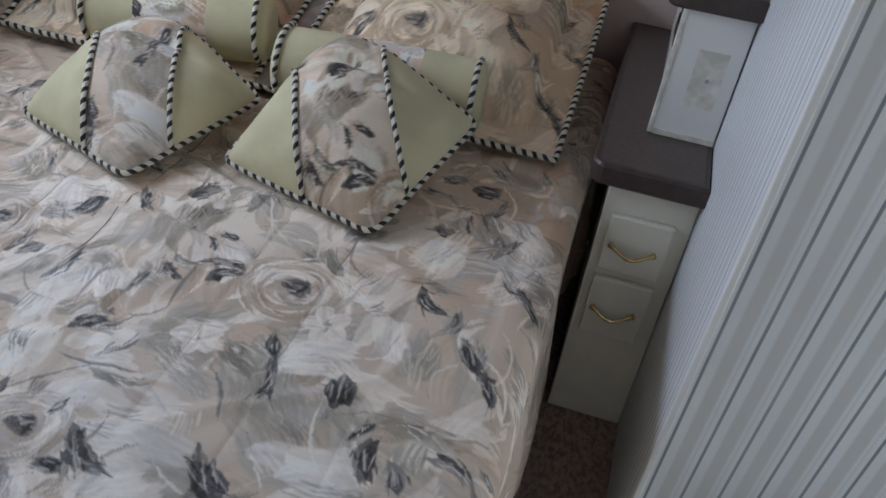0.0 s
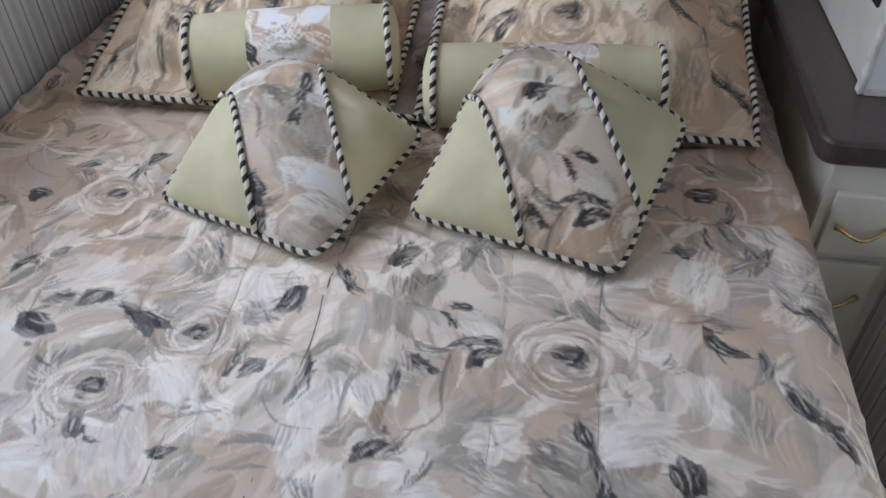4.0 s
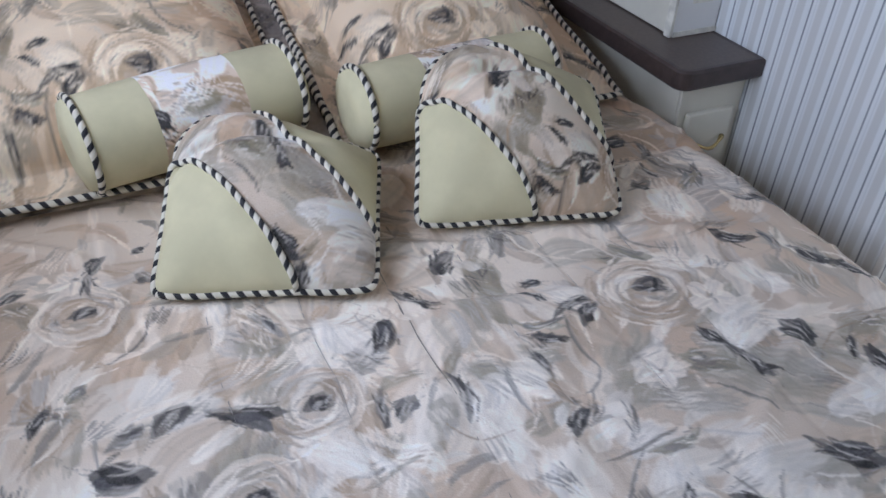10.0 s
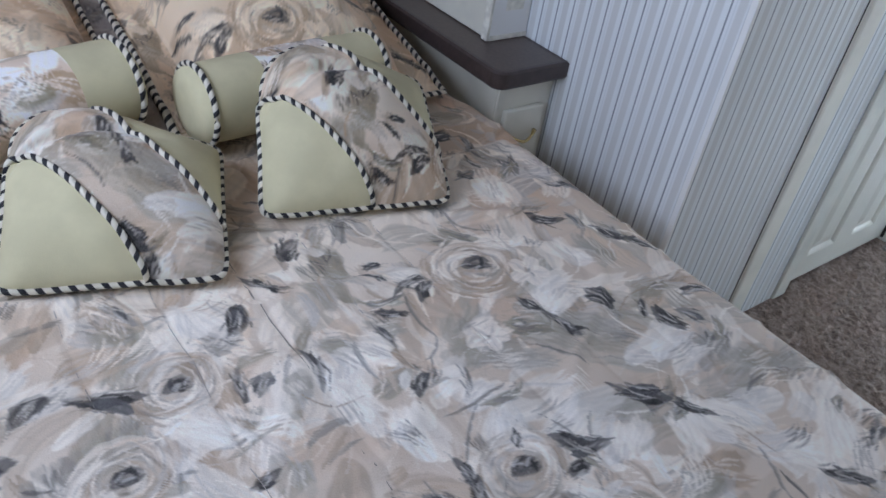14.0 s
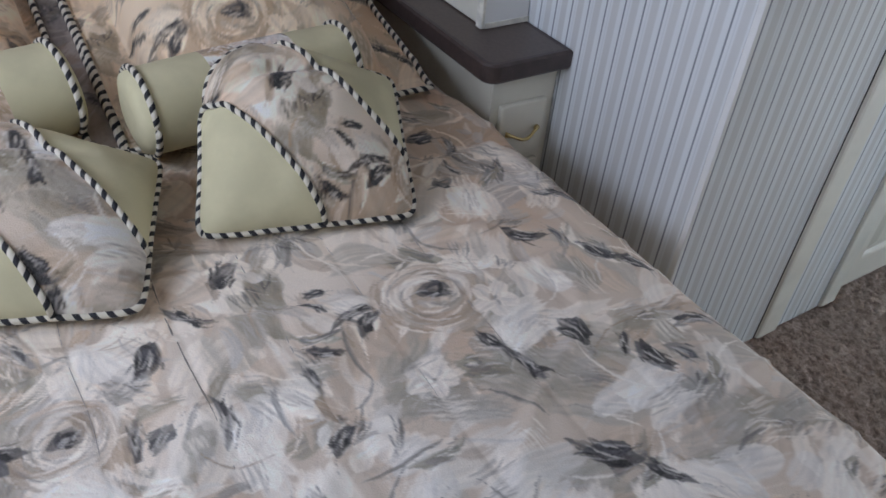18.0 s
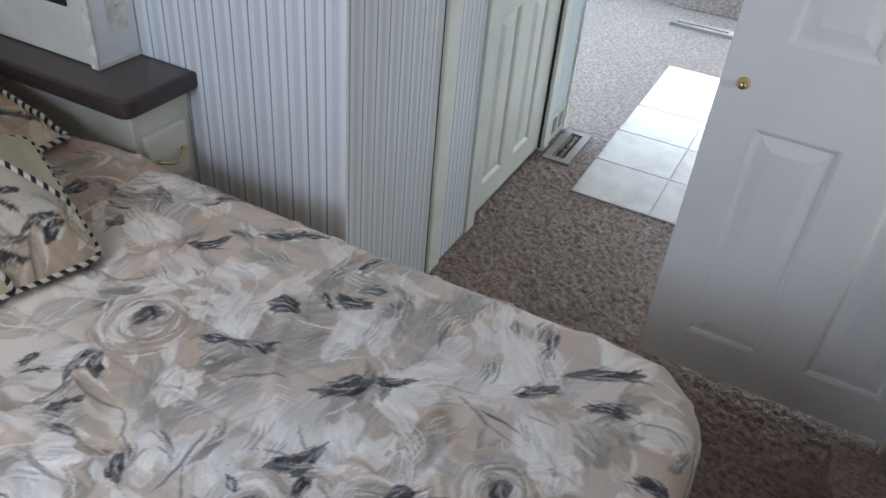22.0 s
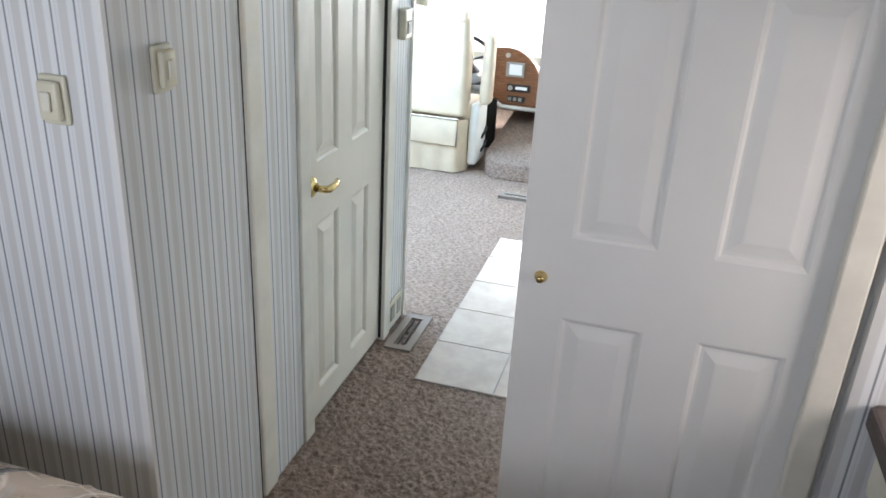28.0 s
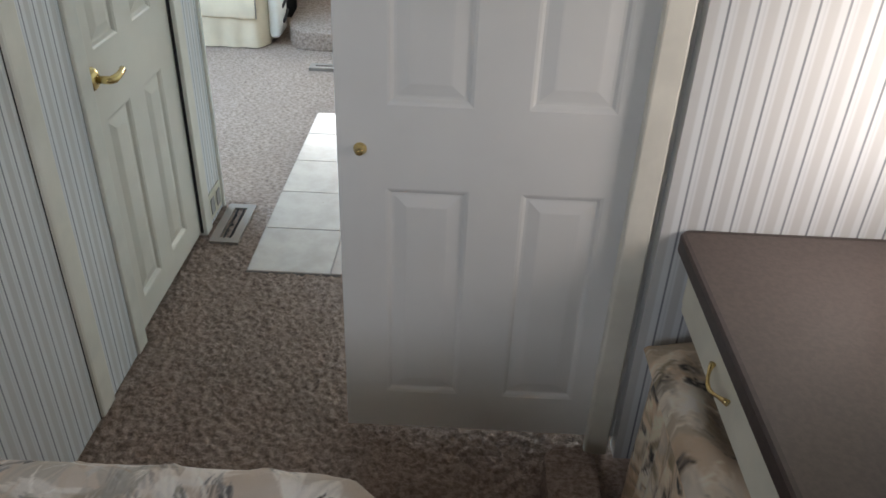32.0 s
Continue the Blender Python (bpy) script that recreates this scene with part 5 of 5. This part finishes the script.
# ---- desk ----
DZ = 0.673
desk = thing("desk", "cream desk with drawer built into the slide-out", "desk")
part("back_panel", box(-2.38, -0.372, YD + 0.001, YD + 0.02, 0.0, DZ - 0.04), cream_paint, desk)
part("apron", box(-2.38, -0.40, -1.417, -1.400, DZ - 0.165, DZ - 0.042, 0.003), cream_paint, desk)
dd = part("drawer", box(-1.20, -0.45, -1.3995, -1.384, DZ - 0.15, DZ - 0.052, 0.004), cream_paint, desk, "cream drawer front")
pull(dd, -0.735, -1.384, DZ - 0.10, 0.10, "y")
part("side_panel", box(-2.38, -2.36, -1.40, YD + 0.02, 0, DZ - 0.042), cream_paint, desk)
part("side_panel", box(-1.55, -1.53, -1.40, YD + 0.02, 0, DZ - 0.042), cream_paint, desk)
worktop("desk_worktop", "dark brown laminate worktop lying on the desk", -2.40, -0.372, YD, -1.367, DZ - 0.04, DZ, 0.03, (0, 0, 1, 0))

uc = thing("overhead_cabinet", "cream overhead cabinet with arched doors above the desk", "cabinet")
part("body", box(-2.38, -0.372, YD, -1.445, 1.275, 1.70, 0.003), cream_paint, uc)
for k in range(3):
    x1 = -0.385 - 0.62 * k
    dr = part("door", box(x1 - 0.60, x1, -1.4445, -1.426, 1.288, 1.605, 0.005), cream_paint, uc, "cream door with arched raised panel")
    arch = [(x1 - 0.53, 1.375), (x1 - 0.07, 1.375), (x1 - 0.07, 1.505)] + [(x1 - 0.30 + 0.23 * math.cos(radians(a)), 1.505 + 0.055 * math.sin(radians(a))) for a in range(15, 180, 15)] + [(x1 - 0.53, 1.505)]
    part("raised_panel", prism(arch, -1.426, -1.420, "xz", bevel=0.0025), cream_paint, dr)
    pull(dr, x1 - 0.165, -1.426, 1.338, 0.085, "y")

# ---- windows ----
wr = thing("window_bed", "cream framed window in the wall beside the bed", "window", kind="structure")
for nm, b4 in (("frame_sill", (-0.55, 0.65, 1.06, 1.08)), ("frame_head", (-0.55, 0.65, 1.64, 1.66)), ("frame_side", (-0.55, -0.53, 1.08, 1.64)), ("frame_side", (0.63, 0.65, 1.08, 1.64))):
    part(nm, box(XL - 0.055, XL + 0.012, b4[0], b4[1], b4[2], b4[3], 0.003), trim_paint, wr)
wd = thing("window_desk", "wide window with cream frame over the desk", "window", kind="structure")
for nm, b4 in (("frame_sill", (-1.02, -0.42, 0.84, 0.86)), ("frame_head", (-1.02, -0.42, 1.26, 1.28)), ("frame_side", (-1.02, -1.00, 0.86, 1.26)), ("frame_side", (-0.44, -0.42, 0.86, 1.26))):
    part(nm, box(b4[0], b4[1], YD - 0.055, YD + 0.012, b4[2], b4[3], 0.003), trim_paint, wd)
# unseen frame, added round the opening for the lounge fill lamp
wlg = thing("window_lounge_added", "unseen cream framed window added in the lounge side wall", "window", kind="structure")
for nm, b4 in (("frame_sill", (1.2, 2.8, 0.80, 0.82)), ("frame_head", (1.2, 2.8, 1.48, 1.50)), ("frame_side", (1.2, 1.22, 0.82, 1.48)), ("frame_side", (2.78, 2.8, 0.82, 1.48))):
    part(nm, box(b4[0], b4[1], 1.128, 1.195, b4[2], b4[3], 0.003), trim_paint, wlg)

# stool and carpeted box under the desk
st = thing("stool", "low stool with a floral fabric skirt under the desk", "stool", at=(-0.70, -1.535, 0))
sb = bmesh.new()
ink = sb.verts.layers.float_color.new("print")
g = {}
for i in range(91):
    for j in range(71):
        u, v = i / 90, j / 70
        e = (max(0, 16 * u * (1 - u) * v * (1 - v))) ** 0.30
        g[i, j] = sb.verts.new(((u - 0.5) * 0.56, (v - 0.5) * 0.40, 0.395 + 0.070 * e + 0.030 * noise.noise((u * 5, v * 6, 2)) * e))
        # print darkened with more contrast, standing in for shading on the seat
        g[i, j][ink] = cloth_colour(0.9 + u * 0.56, 1.0 + v * 0.4, (0.86, 0.80, 0.72), 1.25)
for i in range(90):
    for j in range(70):
        sb.faces.new((g[i, j], g[i + 1, j], g[i + 1, j + 1], g[i, j + 1]))
part("seat", sb, print_cloth, st, "padded floral seat", True)
part("seat_base", box(-0.25, 0.25, -0.17, 0.17, 0.0, 0.384), dark_void, st)
sk = bmesh.new()
ink = sk.verts.layers.float_color.new("print")
rows, N = [], 420
for zi in range(60):
    f = zi / 59
    ring = []
    for i in range(N):
        th = 2 * math.pi * i / N
        cx, sy = math.cos(th), math.sin(th)
        q = (abs(cx) ** 6 + abs(sy) ** 6) ** (-1 / 6)
        fold = 1 + (0.012 + 0.035 * f) * math.sin(i * 0.42 + 1.2 * math.sin(i * 0.07)) + 0.02 * f
        vt = sk.verts.new((0.275 * q * cx * fold, 0.195 * q * sy * fold, 0.405 - 0.395 * f + 0.012 * math.sin(i * 0.3) * (1 - f)))
        # same darkened print, shading put into the skirt's colour
        vt[ink] = cloth_colour(0.4 + i * 0.0042, 1.0 + 0.4 * f, (0.86, 0.80, 0.72), 1.3)
        ring.append(vt)
    rows.append(ring)
for A, B in zip(rows, rows[1:]):
    for i in range(N):
        sk.faces.new((A[i], A[(i + 1) % N], B[(i + 1) % N], B[i]))
part("skirt", sk, print_cloth, st, "gathered floral skirt", True)
solid("carpet_step", prism(rounded(-0.62, -0.44, -1.262, -1.145, 0.03), -0.012, 0.10, bevel=0.012), carpet, "small carpet-covered box on the floor by the post", "box", smooth=True)

# ---- lounge and cab ----
ch = thing("captain_chair", "cream leather captain's chair seen from behind", "chair", at=(2.85, 0.50, 0))


def tapered(bm, z0, z1, top, lean=0.0):
    """Draws a block in towards its top about its own middle and leans it along x."""
    my = sum(v.co.y for v in bm.verts) / len(bm.verts)
    for v in bm.verts:
        f = (v.co.z - z0) / (z1 - z0)
        v.co.y = my + (v.co.y - my) * (1 + (top - 1) * f)
        v.co.x += lean * f + 0.010 * math.sin(v.co.y * 9) * (1 - f)
    return bm


part("backrest", tapered(box(-0.105, 0.055, -0.246, 0.252, 0.335, 0.945, 0.045, 5), 0.335, 0.945, 0.93, 0.02), leather, ch, "smooth cream leather back", True)
part("head_roll", tapered(box(-0.092, 0.078, -0.222, 0.230, 0.905, 0.970, 0.030, 5), 0.9, 0.97, 0.97), leather, ch, "rounded cream leather head roll", True)
part("back_seam", tube([(-0.086, -0.215 + 0.048 * k, 0.905 - 0.002 * (k % 2)) for k in range(10)], 0.003, 6), leather, ch, "stitched seam under the head roll", True)
part("storage_pocket", tapered(box(-0.140, -0.100, -0.204, 0.245, 0.165, 0.338, 0.012, 4), 0.165, 0.338, 1.02), leather, ch, "cream leather storage pocket", True)
part("pocket_piping", tube([(-0.142, -0.205, 0.168), (-0.143, -0.207, 0.25), (-0.142, -0.208, 0.334), (-0.142, 0.0, 0.336), (-0.142, 0.24, 0.336)], 0.0035, 6), taupe, ch, "darker piped edge", True)
part("seat", box(-0.06, 0.48, -0.27, 0.27, 0.30, 0.44, 0.05, 4), leather, ch, "", True)
skirt = bmesh.new()
sk_rows = []
for zi in range(13):
    f = zi / 12
    ring = []
    for i in range(96):
        a_ = 2 * math.pi * i / 96
        q = (abs(math.cos(a_)) ** 7 + abs(math.sin(a_)) ** 7) ** (-1 / 7)
        wave = 1 + (0.006 + 0.022 * f) * math.sin(i * 0.9 + 0.8 * math.sin(i * 0.21))
        ring.append(skirt.verts.new((0.135 + 0.262 * q * math.cos(a_) * wave, 0.004 + 0.252 * q * math.sin(a_) * wave, 0.33 - 0.336 * f)))
    sk_rows.append(ring)
for A, B in zip(sk_rows, sk_rows[1:]):
    for i in range(96):
        skirt.faces.new((A[i], A[(i + 1) % 96], B[(i + 1) % 96], B[i]))
part("skirt", skirt, leather, ch, "loose wavy cream skirt", True)
part("armrest", tapered(box(-0.02, 0.09, -0.372, -0.298, 0.415, 0.835, 0.030, 4), 0.415, 0.835, 0.86, 0.03), leather, ch, "raised cream armrest", True)
part("arm_pivot", tube([(0.03, -0.30, 0.50), (0.03, -0.24, 0.50)], 0.028, 16), grey_plastic, ch, "", True)
part("side_cover", tapered(box(-0.04, 0.20, -0.315, -0.252, 0.03, 0.415, 0.024, 4), 0.03, 0.415, 1.0), white_cloth, ch, "white side cover", True)
part("base_plate", box(-0.06, 0.36, -0.21, 0.21, -0.011, 0.0, 0.002), black_plastic, ch)
for z in (0.10, 0.19):
    part("lever", tube([(0.06, -0.317, z), (0.12, -0.327, z + 0.03), (0.16, -0.323, z + 0.05)], 0.008, 8), black_plastic, ch)

hump = prism(rounded(-0.72, 0.72, -0.72, 0.20, 0.17, seg=10), -0.012, 0.095, bevel=0.028)
for vt in hump.verts:
    if vt.co.z > 0.02:
        vt.co.z += 0.10 * (vt.co.x + 0.72) * (vt.co.z / 0.095)
hm = solid("engine_cover", hump, carpet, "carpeted engine cover sloping up the cab floor", "engine cover", smooth=True)
hm.location = (3.455 * S, -0.06 * S, 0)
con = thing("cup_console", "taupe plastic cup holder console on the engine cover", "console", at=(3.20, -0.21, 0.145))
part("body", box(-0.03, 0.25, -0.10, 0.09, -0.006, 0.115, 0.014, 3), taupe, con, "", True)
part("rim", box(-0.036, 0.255, -0.106, 0.096, 0.1155, 0.13, 0.005), ivory_plastic, con)
for k in range(3):
    part("slot", box(-0.033, -0.0302, -0.040 + 0.032 * k, -0.024 + 0.032 * k, 0.06, 0.10, 0.001), black_plastic, con)
part("tray", box(0.0, 0.22, -0.12, 0.08, 0.1305, 0.155, 0.010, 3), taupe, con, "", True)
pp = solid("paper_stack", box(0, 0.26, 0, 0.22, 0, 0.03, 0.008, 3), white_cloth, "white folded papers lying on the cup console", "papers", smooth=True)
pp.location = (3.21 * S, -0.36 * S, 0.301 * S)

dash = thing("dashboard", "walnut veneer dashboard pod with screen and radio", "dashboard", at=(3.45, 0.10, -0.04))
outline = [(-0.17, 0.34), (0.17, 0.30), (0.17, 0.66), (0.165, 0.72), (0.06, 0.725)] + [(0.06 - 0.24 * math.sin(radians(a)), 0.46 + 0.265 * math.cos(radians(a))) for a in range(10, 91, 10)]
part("pod", prism(outline, 0.0, 0.07, "yz", bevel=0.012), wood, dash, "walnut veneer face")
scr = part("screen_housing", box(-0.025, -0.001, -0.065, 0.065, 0.535, 0.635, 0.008), grey_plastic, dash)
part("screen", box(-0.028, -0.0255, -0.048, 0.040, 0.552, 0.622, 0.002), screen_mat, scr, "pale lit screen")
rad = part("radio", box(-0.012, -0.001, -0.11, 0.05, 0.435, 0.485, 0.004), black_plastic, dash, "black radio")
part("radio_knob", cyl((-0.018, 0.025, 0.460), 0.016, 0.012, "x", 20), steel, rad)
part("radio_display", box(-0.014, -0.0125, -0.09, -0.01, 0.452, 0.472), screen_mat, rad)
sw = part("switch_row", box(-0.012, -0.001, -0.08, 0.04, 0.365, 0.405, 0.004), black_plastic, dash)
for k in range(3):
    part("switch_key", box(-0.017, -0.0125, -0.06 + 0.036 * k, -0.036 + 0.036 * k, 0.373, 0.397, 0.002), grey_plastic, sw)
part("key_lock", cyl((-0.004, 0.06, 0.675), 0.016, 0.014, "x", 20), steel, dash)
part("lower_trim", tube([(-0.01, 0.20, 0.62), (-0.015, 0.19, 0.50), (-0.015, 0.16, 0.38), (-0.01, 0.08, 0.325), (0, -0.16, 0.32)], 0.016, 10), white_cloth, dash, "white lower trim", True)
part("body", box(0.071, 0.75, -1.2, 0.9, 0.30, 0.50, 0.04, 3), grey_plastic, dash, "", True)
# black sheet added to paint the shade between chair and engine cover
solid("footwell_shade", box(3.40, 3.44, 0.205, 1.10, -0.011, 0.34, 0.006), dark_void, "black sheet standing in for the dark footwell under the dashboard", "footwell panel")
sw_ = thing("steering_wheel", "black steering wheel behind the chair", "steering wheel", at=(3.38, 0.44, 0.58))
part("rim", tube([Matrix.Rotation(radians(-25), 3, "Y") @ Vector((0, 0.20 * math.cos(radians(a)), 0.20 * math.sin(radians(a)))) for a in range(0, 360, 12)], 0.014, 10, True), black_plastic, sw_, "", True)
part("hub", cyl((0.02, 0, 0), 0.05, 0.05, "x", 24), black_plastic, sw_)
for a in (20, 160, 270):
    part("spoke", tube([(0.02, 0, 0), Matrix.Rotation(radians(-25), 3, "Y") @ Vector((0, 0.19 * math.cos(radians(a)), 0.19 * math.sin(radians(a))))], 0.009, 8), black_plastic, sw_)
part("column", tube([(0.03, 0, -0.01), (0.42, 0, -0.16)], 0.03, 12), black_plastic, sw_, "", True)

vc = thing("visor_cabinet", "white overhead cab cabinet with dark arched glass doors", "cabinet", at=(3.55, 0, 0))
part("body", box(0.0, 0.40, -1.9, 1.1, 1.322, 1.68, 0.004), cream_paint, vc)
for k in range(6):
    y1 = 0.794 - 0.43 * k
    dr = part("door", box(-0.018, -0.001, y1 - 0.42, y1, 1.342, 1.645, 0.004), cream_paint, vc, "white door with dark arched glass")
    ol = [(y1 - 0.352, 1.420), (y1 - 0.062, 1.420), (y1 - 0.062, 1.51)] + [(y1 - 0.207 + 0.145 * math.cos(radians(a)), 1.51 + 0.080 * math.sin(radians(a))) for a in range(15, 180, 15)] + [(y1 - 0.352, 1.51)]
    part("glass", prism(ol, -0.021, -0.0185, "yz"), dark_glass, dr, "dark arched glass")
    part("knob", tube([(-0.024, y1 - 0.225, 1.375), (-0.034, y1 - 0.205, 1.375), (-0.024, y1 - 0.18, 1.375)], 0.006, 8), brass, dr)
cv = [(3.36, ZL - 0.0005), (3.38, 1.81), (3.46, 1.735), (3.53, 1.682), (3.95, 1.682), (3.95, ZL - 0.0005)]
solid("ceiling_cove", prism([(x, z) for x, z in cv], -1.9, 1.12, "xz"), ceiling_mat, "white ceiling cove over the cab cabinets", "ceiling", kind="structure")

ac = thing("ceiling_air_unit", "white ceiling air conditioner grille", "air conditioner", at=(2.62, -0.06, ZL))
part("frame", box(-0.26, 0.30, -0.36, 0.36, -0.03, -0.001, 0.012, 3), ceiling_mat, ac, "", True)
for k in range(9):
    part("slat", box(-0.19 + 0.045 * k, -0.165 + 0.045 * k, -0.24, 0.24, -0.042, -0.0305, 0.002), taupe, ac)
dome = thing("ceiling_light", "round frosted ceiling light in the passage", "ceiling light", at=(0.40, -0.60, ZL))
part("ring", cyl((0, 0, -0.012), 0.135, 0.022, "z", 40), trim_paint, dome)
part("diffuser", lathe([(0.115, -0.0235), (0.105, -0.034), (0.06, -0.043), (0, -0.046)], 40), white_cloth, dome, "frosted diffuser", True)
cl = thing("ceiling_lamp", "small bright ceiling lamp near the doorway", "ceiling light", at=(0.10, -0.56, ZL))
part("housing", box(-0.05, 0.05, -0.07, 0.07, -0.02, -0.001, 0.006), ceiling_mat, cl)
part("lens", box(-0.04, 0.04, -0.06, 0.06, -0.03, -0.0205, 0.005), white_cloth, cl)
vn = thing("ceiling_vent", "small round white ceiling vent", "ceiling vent", at=(3.15, 0.30, ZL))
part("ring", cyl((0, 0, -0.008), 0.07, 0.014, "z", 30), ceiling_mat, vn)
part("core", cyl((0, 0, -0.018), 0.04, 0.005, "z", 24), grey_plastic, vn)

# windscreen with blue tinted strip, mirror, and the bright yard outside
ws = thing("window_windscreen", "wide windscreen over the dashboard", "window", kind="structure")
part("frame_side", box(4.56, 4.62, 1.10, 1.139, 0.45, 1.35), cream_paint, ws)
part("frame_side", box(4.56, 4.62, -1.94, -1.86, 0.45, 1.35), cream_paint, ws)
part("frame_head", box(4.56, 4.62, -1.86, 1.10, 1.33, 1.72), cream_paint, ws)
blue = plain("blue_valance", (0.12, 0.38, 0.55), 0.6)
tint_glass = Mat("blue_tinted_glass", 0.0, 0.0, (0.22, 0.62, 0.95))
tint_glass.set("Transmission Weight", 1.0).set("IOR", 1.02)
part("tint_band", box(4.57, 4.574, -1.86, 1.10, 1.265, 1.3295), tint_glass.m, ws, "blue tinted band along the glass")
rail = thing("blind_rail", "blue edged blind rail over the windscreen", "blind")
part("rail", box(3.60, 3.63, -1.8, 1.0, 1.302, 1.320, 0.004), blue, rail)
for k in range(24):
    part("hook", box(3.605, 3.625, 0.95 - 0.115 * k, 0.96 - 0.115 * k, 1.282, 1.3015, 0.002), steel, rail)
mi = thing("cab_camera", "black mirror on a bracket under the cab cabinet", "mirror", at=(3.66, 0.72, 1.320))
part("bracket", box(-0.02, 0.02, -0.012, 0.012, -0.07, 0.0, 0.003), black_plastic, mi)
part("head", box(-0.03, 0.03, -0.05, 0.03, -0.15, -0.07, 0.012, 3), black_plastic, mi, "", True)
part("arm", tube([(0, -0.02, -0.10), (0.0, -0.07, -0.06), (0, -0.08, -0.11)], 0.006, 8), black_plastic, mi)
solid("backdrop", box(9.0, 9.02, -9, 9, -1.0, 6.0), outdoors, "bright overexposed yard beyond the windscreen", "backdrop", kind="structure")
solid("ground", box(-30, 60, -40, 40, -0.75, -0.70), plain("ground_gravel", (0.30, 0.28, 0.25), 0.95), "pale gravel ground outside", "ground", kind="structure")
